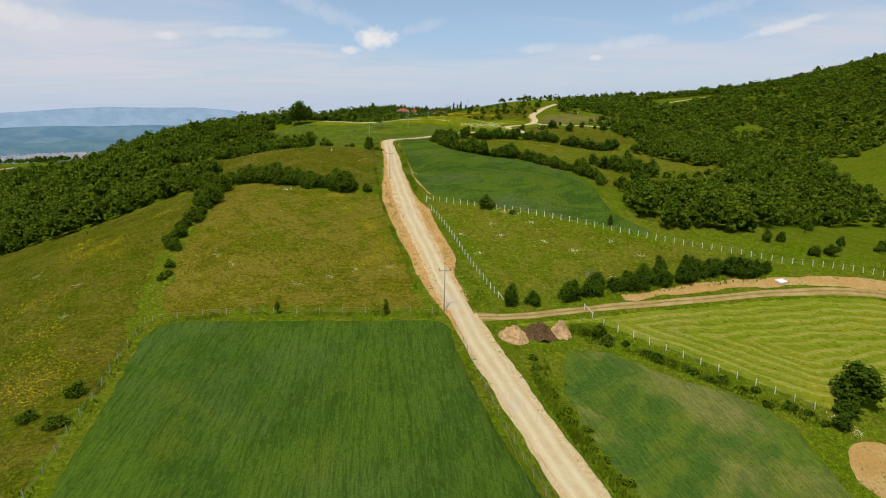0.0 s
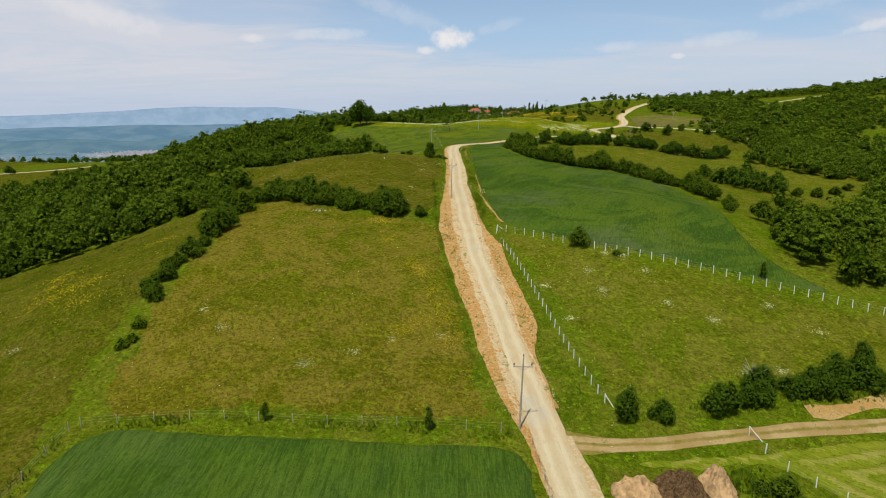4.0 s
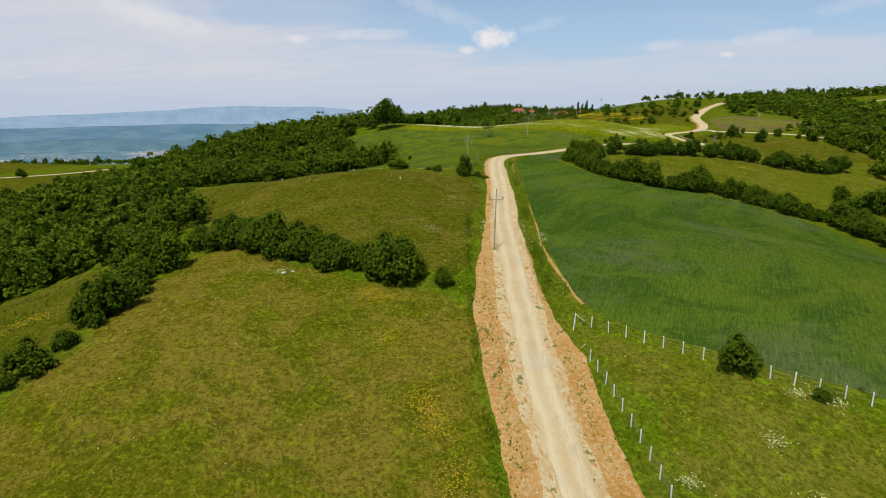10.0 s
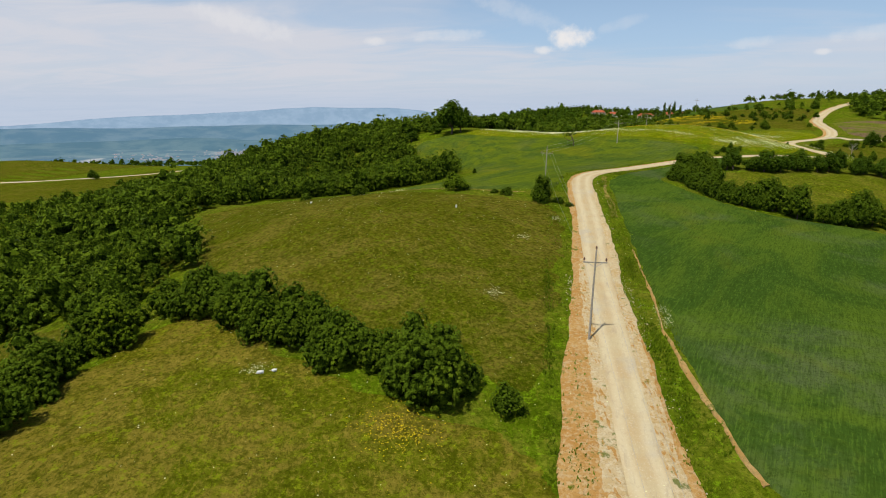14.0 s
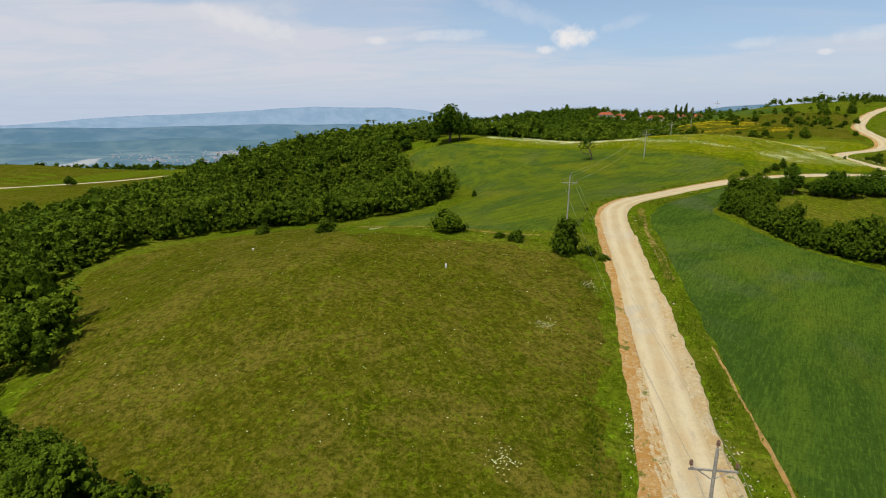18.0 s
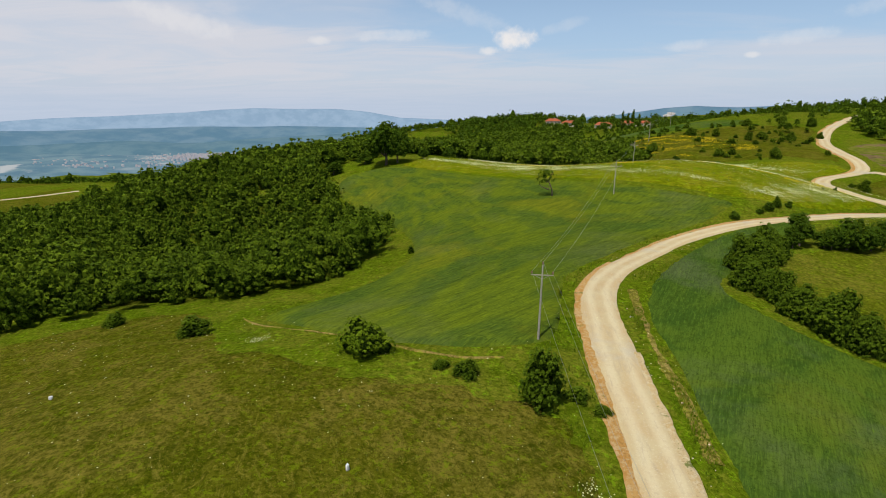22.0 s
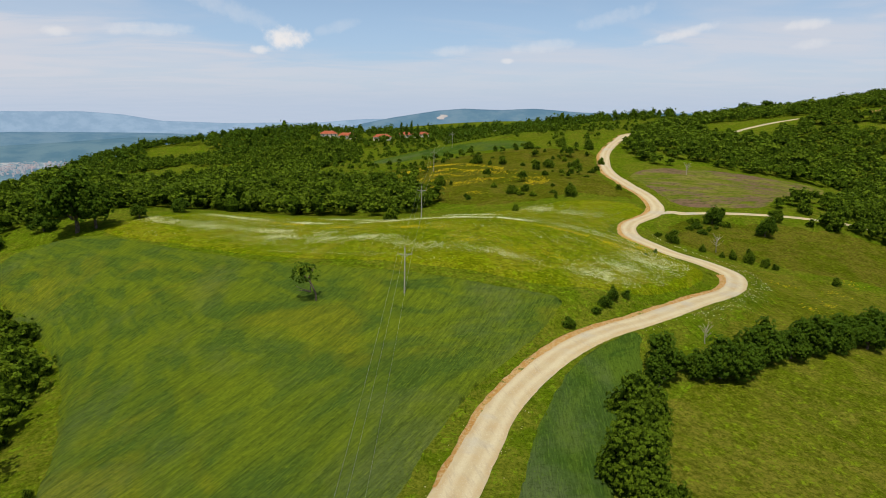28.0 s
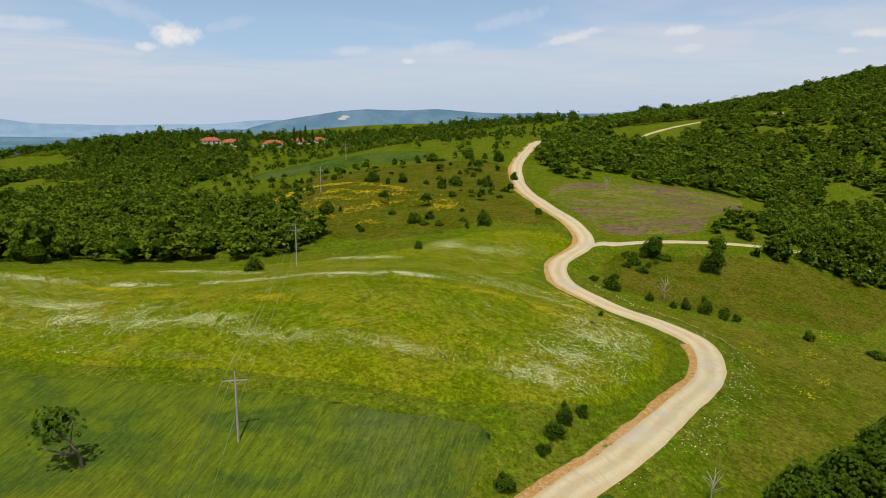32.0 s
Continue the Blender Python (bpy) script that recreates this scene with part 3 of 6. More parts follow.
def field(name, corners, material, lift, label, step=1.0, ragged=0.35, ridge=None, second=None, kind="structure", category="field"):
    """A crop or a bare patch draped on the land, with a rounded edge that sinks into the grass."""
    line = spline(corners, 3.0, closed=True)
    xs = np.arange(line[:, 0].min() - 2, line[:, 0].max() + 2, step)
    ys = np.arange(line[:, 1].min() - 2, line[:, 1].max() + 2, step)
    X, Y = (a.ravel() for a in np.meshgrid(xs, ys))
    wob = ragged * (np.sin(X * 0.9 + np.sin(Y * 0.7) * 2) + np.sin(Y * 0.83 + np.cos(X * 0.5) * 2) + np.sin(X * 0.31 - Y * 0.23 + 2 * np.sin(Y * 0.11))) * 0.4
    sd = inside_distance(X, Y, line) + wob
    e = 0.05
    gx_ = (inside_distance(X + e, Y, line) - sd + wob) / e
    gy_ = (inside_distance(X, Y + e, line) - sd + wob) / e
    move = (sd > 0) & (sd < step * 1.5)
    X, Y = X - np.where(move, gx_ * sd, 0), Y - np.where(move, gy_ * sd, 0)
    keep = sd < step * 1.5
    depth = np.clip(-sd, 0, None)
    z = land(X, Y) - 0.06 + (lift + 0.06) * smooth(depth, 0, 1.2)
    crest = np.zeros(len(X))
    if ridge:
        gap, high = ridge
        u = depth + 0.35 * np.sin(X / 5.3 + np.sin(Y / 3.1)) + 0.25 * np.sin(Y / 2.3 + X / 1.9)
        crest = np.sin(u * 2 * math.pi / gap) * smooth(depth, 0.3, 2) + 0.25 * np.sin(X * 2.1 + 3 * np.sin(Y * 1.7))
        z = z + high * crest
    f = sheet_faces(len(xs), len(ys))
    f = f[keep[f].all(1) & (sd[f] < 0).any(1)]
    used = np.unique(f)
    back = np.zeros(len(X), int)
    back[used] = np.arange(len(used))
    ob = new(name, mesh_of(name, np.stack([X, Y, z], -1)[used], back[f], material, True, None, second, (crest[f].mean(1) > 0.25) if second else None))
    return tagged(ob, label, category, kind=kind)


def strip(name, line, inner, outer, material, lift, label, columns=5, kind="structure", category="road", ragged=0.25, ragged_inside=True, rough_by=0.0, sunk=-0.05):
    """A band along a line; inner and outer are offsets to its right, numbers or arrays along the line."""
    line = np.asarray(line, float)
    t = np.gradient(line, axis=0)
    t /= np.linalg.norm(t, axis=1)[:, None]
    right = np.stack([t[:, 1], -t[:, 0]], -1)
    n = len(line)
    inner, outer = np.broadcast_to(np.asarray(inner, float), n).copy(), np.broadcast_to(np.asarray(outer, float), n).copy()
    rng = np.random.default_rng(n)
    for edge_line in ((inner, outer) if ragged_inside else (inner if abs(inner[0]) > abs(outer[0]) else outer,)):
        rough_edge = 0.35 * np.convolve(rng.normal(size=n + 8), (0.1, 0.2, 0.4, 0.2, 0.1), "same")[4:-4] + 0.8 * np.convolve(rng.normal(size=n + 40), np.ones(15) / 6, "same")[20:-20]
        edge_line += ragged * np.clip(rough_edge, -1.6, 1.6)
    u = np.linspace(0, 1, columns)
    off = inner[:, None] * (1 - u) + outer[:, None] * u
    P = line[:, None] + right[:, None] * off[..., None]
    edge = np.minimum(u, 1 - u) * columns
    z = land(P[..., 0], P[..., 1]) + np.where(edge < 0.5, sunk, lift)
    if rough_by:
        z = z + rough_by * rng.normal(size=z.shape) * np.where(edge < 0.5, 0.2, 1)
    run = np.concatenate([[0], np.cumsum(np.linalg.norm(np.diff(line, axis=0), axis=1))])
    uv = np.stack([off, np.broadcast_to(run[:, None], off.shape)], -1).reshape(-1, 2)
    ob = new(name, mesh_of(name, np.concatenate([P, z[..., None]], -1).reshape(-1, 3), sheet_faces(columns, n)[:, ::-1], material, uv=uv))
    return tagged(ob, label, category, kind=kind)


# ---- the road, its cut banks and the tracks ----
ROAD_FINE = np.stack([np.interp(np.arange(0, len(ROAD) - 1, 0.5), np.arange(len(ROAD)), ROAD[:, i]) for i in (0, 1)], -1)
HALF_YS, HALF_WIDTHS = (0, 110, 128, 205, 216, 262, 300, 330, 420, 600), (2.4, 2.35, 1.85, 1.85, 2.1, 2.3, 2.1, 2.0, 2.2, 2.3)


def along(ys, values):
    """Widths along the road, by how far north the road has come."""
    return np.interp(np.maximum.accumulate(ROAD[:, 1]), ys, values)


half_road = np.interp(np.arange(0, len(ROAD) - 1, 0.5), np.arange(len(ROAD)), along(HALF_YS, HALF_WIDTHS))
strip("road", ROAD_FINE, -half_road, half_road, M_ROAD, 0.17, "pale dusty gravel road winding uphill through the fields", 11, ragged=0.16)


def bank(name, side, stretch, ys, widths, material, lift, label):
    keep = (ROAD[:, 1] > stretch[0]) & (ROAD[:, 1] < stretch[1])
    w = along(ys, widths)[keep]
    k = np.arange(len(w))
    fine_k = np.arange(0, len(w) - 1, 1 / 3)
    w = np.interp(fine_k, k, w)
    line = np.stack([np.interp(fine_k, k, ROAD[keep][:, i]) for i in (0, 1)], -1)
    h = np.interp(fine_k, k, along(HALF_YS, HALF_WIDTHS)[keep])
    a, b = (h - 0.45, h + w) if side > 0 else (-h - w, -h + 0.45)
    strip(name, line, a, b, material, lift, label, 11, category="verge", ragged=0.26, ragged_inside=False, rough_by=0.035, sunk=0.05)


bank("bank_west", -1, (98, 282), (98, 106, 114, 126, 140, 170, 182, 196, 215, 262, 282), (0.1, 0.4, 1.6, 3.0, 3.7, 4.1, 3.2, 2.0, 1.1, 0.6, 0.3), M_EARTH, 0.13, "orange cut earth bank beside the gravel road")
bank("bank_east", 1, (112, 200), (112, 124, 132, 158, 168, 185, 200), (0.3, 0.6, 3.2, 3.5, 1.6, 1.0, 0.3), M_EARTH, 0.13, "stony orange earth verge beside the gravel road")
bank("shoulder_west", -1, (-5, 104), (-5, 60, 104), (0.5, 0.5, 0.2), M_SHOULDER, 0.165, "dusty gravel edge of the road beside the wheat")
bank("shoulder_east", 1, (-5, 108), (-5, 60, 90, 108), (0.6, 0.8, 1.0, 0.4), M_SHOULDER, 0.165, "dusty gravel edge of the road beside the weeds")
bank("shoulder_west", -1, (108, 212), (108, 120, 200, 212), (0.1, 1.2, 0.9, 0.1), M_SHOULDER, 0.165, "pale crushed stone shoulder of the road")
bank("shoulder_east", 1, (112, 250), (112, 125, 160, 172, 215, 250), (0.1, 0.7, 0.7, 0.9, 0.8, 0.1), M_SHOULDER, 0.165, "pale crushed stone shoulder of the road")
bank("bank_inner", -1, (284, 345), (284, 300, 320, 345), (0.1, 0.7, 1.0, 0.9), M_EARTH, 0.12, "orange earth bank inside the bend of the road")
bank("bank_upper", -1, (360, 560), (360, 400, 470, 560), (0.3, 0.9, 0.9, 0.4), M_EARTH, 0.10, "bare earth verge of the upper road")
TRACK = spline([(3.2, 106.6), (8, 106.6), (16, 108), (24, 110.5), (39, 114.5), (60, 118.5), (78, 120), (95, 120), (120, 118), (150, 112)], 1.5)
mouth = 1.4 + 2.4 * np.clip(1 - np.arange(len(TRACK)) / 7, 0, 1) ** 2
strip("farm_track", TRACK, -mouth, mouth, M_RUTS, 0.06, "narrow farm track with two bare earth ruts", 7)
strip("track_bank", TRACK[22:], -5.6, -1.7, M_TRACK, 0.08, "bare orange slope above the farm track", 6, category="verge", ragged=1.2)
SIDE = spline([(57, 395), (66, 396.5), (76, 396.5), (88, 394), (98, 390), (113, 383), (126, 374)], 1.5)
strip("side_track", SIDE, -1.1, 1.1, M_ROAD, 0.06, "pale side track leaving the road into the wood", 7)
RIDGE_TRACK = spline([(205, 600), (232, 619), (258, 631), (284, 636)], 3.0)
strip("ridge_track", RIDGE_TRACK, -1.8, 1.8, M_ROAD, 0.06, "pale track along the far ridge", 7)
FAR_LANE = spline([(-560, 470), (-512, 488), (-468, 508), (-436, 545), (-420, 600)], 4.0)
strip("far_lane", FAR_LANE, -2.0, 2.0, M_ROAD, 0.55, "pale lane across the far meadow", 5)

# ---- fields ----
field("hay_meadow", [(-52, 104), (-30, 107.5), (-8, 108.5), (-4, 112), (-9, 136), (-13, 151), (-17, 167), (-21, 171.5), (-40, 176), (-62, 184), (-64, 165), (-60.5, 150), (-60, 138), (-56, 118)],
      M_MEADOW, 0.05, "uncut tan and olive hay meadow", 1.0, 1.2, category="meadow")
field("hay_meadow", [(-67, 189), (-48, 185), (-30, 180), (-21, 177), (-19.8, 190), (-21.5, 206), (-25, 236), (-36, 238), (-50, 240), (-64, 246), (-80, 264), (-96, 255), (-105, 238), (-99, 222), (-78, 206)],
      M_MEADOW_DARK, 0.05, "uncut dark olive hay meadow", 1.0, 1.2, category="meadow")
field("pasture", [(-60, 118), (-63, 140), (-66, 165), (-74, 186), (-92, 188), (-112, 181), (-142, 162), (-150, 110), (-110, 50), (-70, 20), (-44, 30), (-49, 78), (-55, 102)],
      M_PASTURE, 0.05, "flowery olive pasture on the slope", 1.5, 1.2, category="meadow")
field("hay_meadow", [(12.5, 117), (10, 126), (5.5, 141), (0, 155), (-2.5, 163), (12, 156.5), (36, 147), (60, 138), (70, 131.5), (50, 127.5), (30, 121.5)],
      M_LEY, 0.05, "olive green meadow between two fences", 1.0, 1.0, category="meadow")
field("pasture", [(26, 317), (40, 327), (50, 338), (51, 350), (47, 362), (60, 358), (86, 349), (112, 352), (104, 334), (66, 323), (41, 317), (24, 312)],
      M_LEY, 0.05, "olive green slope below the bend", 1.2, 1.5, category="meadow")
field("pasture", [(58, 389), (66, 391), (90, 386), (112, 372), (118, 360), (90, 353), (66, 360), (50, 370), (50, 380)],
      M_PASTURE, 0.05, "olive green hollow below the side track", 1.2, 1.5, category="meadow")
field("pasture", [(0, 424), (20, 412), (40, 416), (57, 410), (58, 430), (64, 458), (76, 492), (60, 505), (20, 512), (-20, 520), (-30, 495), (-12, 455)],
      M_PASTURE, 0.05, "shrubby olive pasture on the ridge", 1.5, 1.5, category="meadow")
field("pasture", [(8, 298), (1, 284), (3, 270), (12, 265), (26, 265), (44, 259), (57, 242), (58, 216), (52, 190), (56, 184), (92, 208), (132, 280), (164, 322), (140, 346), (100, 354), (70, 331), (40, 315), (22, 308)],
      M_LEY, 0.05, "olive green meadow strips between tree rows", 1.5, 1.2, category="meadow")
field("far_pasture", [(-700, 480), (-560, 420), (-420, 385), (-330, 395), (-330, 470), (-380, 560), (-500, 650), (-640, 610)],
      M_PASTURE, 0.1, "far yellowish pasture above the valley", 4.0, 2.0, category="meadow")
strip("furrow", spline([(-12.8, 218), (-11.4, 207.5), (-8.9, 190), (-5.2, 174.5), (-3.4, 170)], 0.6), -0.26, 0.26, M_TRACK, 0.14, "thin strip of dry bare earth along the wheat", 5, category="verge", ragged=0.3)
strip("dry_edge", spline([(-69, 258.5), (-63.8, 253.6), (-54.5, 249.6), (-43.5, 245.6), (-37.5, 244.2), (-33, 245)], 0.6), -0.2, 0.14, M_DRY, 0.10, "dry tan grass along the edge of the wheat", 5, category="verge", ragged=0.34)
strip("dry_edge", spline([(-19.5, 268), (-18.9, 256), (-17.6, 245), (-15.4, 234)], 0.6), -0.8, 0.5, M_DRY, 0.08, "yellowed grass verge beside the wheat", 5, category="verge", ragged=0.5)
field("wheat_field", [(-50.5, 99.5), (-36, 102.3), (-23, 103.3), (-10, 104.2), (0.2, 103.8), (2.5, 93), (5.2, 80), (8.2, 69), (13, 58), (20, 38), (24, 20), (-10, 15), (-36, 25), (-42, 56), (-47, 78)],
      M_WHEAT_DARK, 0.45, "dark green field of young wheat", 1.0, 0.2)
field("wheat_field", [(20, 94.5), (23, 97), (28, 97), (39, 92), (52, 87.2), (55, 79), (57, 68), (56, 50), (36, 46), (25, 63), (21, 71), (18.5, 81)],
      M_WHEAT_LOW, 0.4, "patchy green wheat field with yellowed strips", 1.0, 0.5)
field("hay_field", [(11, 103.8), (20, 106.6), (30, 109.6), (42, 113), (60, 116.6), (75, 118), (93, 118), (105, 113), (100, 97), (75, 90.5), (63, 88.5), (49, 95), (36, 102), (28.5, 106.4), (20, 104.2)],
      M_HAY, 0.14, "mown yellow-green hay field with curving swaths", 0.36, 0.2, ridge=(2.1, 0.13), second=M_SWATH)
field("wheat_field", [(-16.5, 248), (-18, 258), (-17.5, 267), (-12.6, 283.4), (-5.7, 298.2), (2.6, 309.2), (13, 315.2), (8, 303), (2, 292), (-5.5, 280), (-7, 272), (-4, 265.5), (1, 260), (7, 256.5), (16, 256), (31, 257), (42, 247), (49, 230), (49, 205), (46.5, 184), (44.8, 168), (46, 157.5), (50, 150.8), (52.5, 146.2), (45, 147.6), (37, 149.8), (26, 153.6), (12, 159), (-1, 166.8), (-5, 174), (-8.6, 190), (-11.5, 209), (-13.8, 228)],
      M_WHEAT_RIGHT, 0.45, "blue-green wheat field on a slope beside the road", 1.0, 0.25)
field("wheat_field", [(-66, 258), (-61, 264.5), (-55.5, 276), (-56, 296), (-74, 336), (-98, 366), (-103, 377), (-97, 382), (-83, 382), (-62, 367), (-40, 350), (-18, 337), (-2, 328.5), (4.5, 325.5), (3, 320.5), (-12.5, 303.5), (-21, 288), (-27.5, 272), (-28, 258), (-29, 250), (-38, 246.5), (-48, 247), (-58, 252)],
      M_WHEAT_LEFT, 0.45, "light green wheat field with darker streaks", 1.0, 0.25)
field("flower_meadow", [(-84, 385), (-74, 397), (-60, 406), (-35, 408), (-10, 404), (4, 403), (20, 405), (38, 410), (54, 404), (52, 396), (40, 386), (34.5, 375), (35.5, 361), (40, 352), (40.5, 345), (35, 336.5), (21, 327.8), (10, 328), (2, 329.5), (-16, 339), (-40, 352.5), (-62, 369)],
      M_FLOWERY, 0.22, "bright meadow with bands of white daisies", 1.0, 0.3)
field("heath_clearing", [(66, 408), (68, 428), (71, 446), (84, 463), (104, 470), (136, 472), (170, 471), (140, 440), (108, 414), (94, 401), (80, 400.5), (70, 402)],
      M_HEATH, 0.08, "dry brownish clearing with purple heather", 1.5, 0.4, category="clearing")
field("far_crop", [(2, 600), (21, 568), (53, 530), (46, 512), (7, 534), (-12, 560), (-20, 600)], M_WHEAT_RIGHT, 0.3, "blue-green crop strip below the village", 2.0)
field("earth_scar", [(308, 612), (318, 618), (330, 613), (326, 608), (316, 609)], M_EARTH, 0.6, "bare orange earth scar high in the wood", 1.5, 1.5, category="clearing")
field("earth_scar", [(158, 396), (163, 408), (170, 406), (168, 395)], M_EARTH, 0.6, "bare pale earth scar in the wood", 1.5, 0.4, category="clearing")
field("garden_plot", [(60, 81), (64, 83.5), (70, 82), (70, 74), (64, 70), (58, 75)], M_TRACK, 0.06, "bare tan garden plot with seedling rows", 0.7, 0.1)

# ---- far land and mountains ----
def ring(name, radius, profile, low, depth, material, label, wave, seed):
    """A range of hills round the place: profile gives its skyline as (azimuth, height)."""
    rng = np.random.default_rng(seed)
    az = np.radians(np.linspace(-180, 180, 1441))
    ph = rng.uniform(0, 6.28, 14)
    rough_line = sum(np.sin(az * k * 3.7 + ph[k]) / (k + 1) for k in range(14))
    top = np.interp(np.degrees(az), *zip(*profile)) + wave * rough_line
    rows, nr = [], 14
    for j in range(nr):
        u = j / (nr - 1)
        r = radius - depth * (1 - u)
        fold = wave * 1.6 * (1 - u) * u * 4 * sum(np.sin(az * k * 5.1 + ph[k] + u * 3) / (k + 1) for k in range(10))
        z = low + (top - low) * (u ** 1.15) + fold
        rows.append(np.stack([r * np.sin(az), 250 + r * np.cos(az), z], -1))
    rows.append(np.stack([(radius + 40) * np.sin(az), 250 + (radius + 40) * np.cos(az), np.full(len(az), low)], -1))
    ob = new(name, mesh_of(name, np.concatenate(rows), sheet_faces(len(az), nr + 1)[:, ::-1], material))
    return tagged(ob, label, "hills", kind="structure")


# the bluish glow of these four stands for haze in the air
M_VALLEY = haze_material("hazed_valley_floor", (0.026, 0.050, 0.040), (0.075, 0.100, 0.07), 0.007, (0.150, 0.265, 0.42), 0.62, (0.25, 0.23, 0.18))
M_FOOTHILL = haze_material("hazed_wooded_foothills", (0.016, 0.038, 0.030), (0.045, 0.068, 0.050), 0.007, (0.155, 0.280, 0.43), 0.62)
M_RANGE = haze_material("hazed_wooded_range", (0.020, 0.042, 0.038), (0.055, 0.075, 0.065), 0.006, (0.17, 0.31, 0.49), 0.62)
M_MOUNTAIN = haze_material("hazed_mountains", (0.04, 0.06, 0.07), (0.07, 0.09, 0.10), 0.012, (0.33, 0.47, 0.66), 0.76)

az_v, r_v = np.radians(np.linspace(-180, 180, 361)), np.concatenate([np.linspace(800, 2000, 25), np.linspace(2060, 4700, 45)])
RV, AV = np.meshgrid(r_v, az_v)
ZV = np.interp(RV, (800, 1300, 2000, 3000, 3500, 4700), (-190, -165, -155, -150, -140, -130))
ZV = ZV + 7 * np.sin(RV / 190 + 3 * np.sin(AV * 7)) * np.sin(AV * 23 + RV / 300)
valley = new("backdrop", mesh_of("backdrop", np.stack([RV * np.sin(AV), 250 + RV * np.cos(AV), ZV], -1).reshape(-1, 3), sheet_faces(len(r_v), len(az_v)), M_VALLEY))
tagged(valley, "valley floor far below, blue-green haze painted in", "valley", kind="structure")
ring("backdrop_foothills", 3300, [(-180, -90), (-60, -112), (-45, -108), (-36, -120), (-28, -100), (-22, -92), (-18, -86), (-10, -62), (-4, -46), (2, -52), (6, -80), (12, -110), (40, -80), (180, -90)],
     -160, 420, M_FOOTHILL, "dark wooded foothills, blue haze painted in", 12.0, 3)
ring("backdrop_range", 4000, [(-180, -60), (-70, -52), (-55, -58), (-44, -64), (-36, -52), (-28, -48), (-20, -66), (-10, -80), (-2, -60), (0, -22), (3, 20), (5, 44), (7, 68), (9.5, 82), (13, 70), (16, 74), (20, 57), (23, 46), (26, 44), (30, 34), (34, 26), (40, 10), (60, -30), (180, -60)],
     -150, 420, M_RANGE, "wooded range with a pale quarry scar, blue haze painted in", 8.0, 5)
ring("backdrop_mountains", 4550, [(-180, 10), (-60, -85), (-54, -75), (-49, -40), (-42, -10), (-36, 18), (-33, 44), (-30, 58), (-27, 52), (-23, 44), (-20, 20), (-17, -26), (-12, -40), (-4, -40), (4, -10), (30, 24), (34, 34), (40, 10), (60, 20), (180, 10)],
     -130, 300, M_MOUNTAIN, "mountains along the horizon, pale blue haze painted in", 11.0, 8)

# the quarry scar on the range, pale rock with haze added as glow
M_QUARRY = haze_material("hazed_pale_quarry_rock", (0.26, 0.22, 0.18), (0.20, 0.17, 0.14), 0.02, (0.36, 0.39, 0.44), 0.6)
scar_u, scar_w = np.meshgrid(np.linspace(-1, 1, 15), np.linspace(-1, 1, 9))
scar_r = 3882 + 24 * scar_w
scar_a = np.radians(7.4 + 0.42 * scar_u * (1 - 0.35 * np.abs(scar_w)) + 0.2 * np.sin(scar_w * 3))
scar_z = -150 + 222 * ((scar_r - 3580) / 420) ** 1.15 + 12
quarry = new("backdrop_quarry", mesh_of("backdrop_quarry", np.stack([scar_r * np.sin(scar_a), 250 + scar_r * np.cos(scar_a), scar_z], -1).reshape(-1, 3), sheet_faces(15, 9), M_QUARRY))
tagged(quarry, "pale quarry scar on the wooded range, haze glow painted in", "quarry", kind="structure")


def joined(name, protos, spots, turns, scales, picks, material, label, category, shade=False):
    """Many small shapes in one mesh: each spot takes a turned and scaled copy of a prototype."""
    all_v, all_f, all_w, base = [], [], [], 0
    spots, turns, scales = np.asarray(spots, float), np.asarray(turns, float), np.asarray(scales, float)
    for k, (v, f, *slots) in enumerate(protos):
        idx = np.where(picks == k)[0]
        if not len(idx):
            continue
        c, s = np.cos(turns[idx])[:, None], np.sin(turns[idx])[:, None]
        sc = scales[idx] if scales.ndim == 2 else np.repeat(scales[idx, None], 3, 1)
        x, y, z = v[None, :, 0] * sc[:, :1], v[None, :, 1] * sc[:, 1:2], v[None, :, 2] * sc[:, 2:]
        w = np.stack([x * c - y * s, x * s + y * c, z], -1) + spots[idx][:, None]
        all_v.append(w.reshape(-1, 3))
        all_f.append((f[None] + (base + np.arange(len(idx)) * len(v))[:, None, None]).reshape(-1, f.shape[1]))
        all_w.append(np.tile(slots[0], len(idx)) if slots else np.zeros(len(idx) * len(f), int))
        base += len(idx) * len(v)
    ob = new(name, mesh_of(name, np.concatenate(all_v), np.concatenate(all_f), material, shade, None, M_INNER_SHADE if len(protos[0]) > 2 else None, np.concatenate(all_w)))
    return tagged(ob, label, category, kind="stuff")


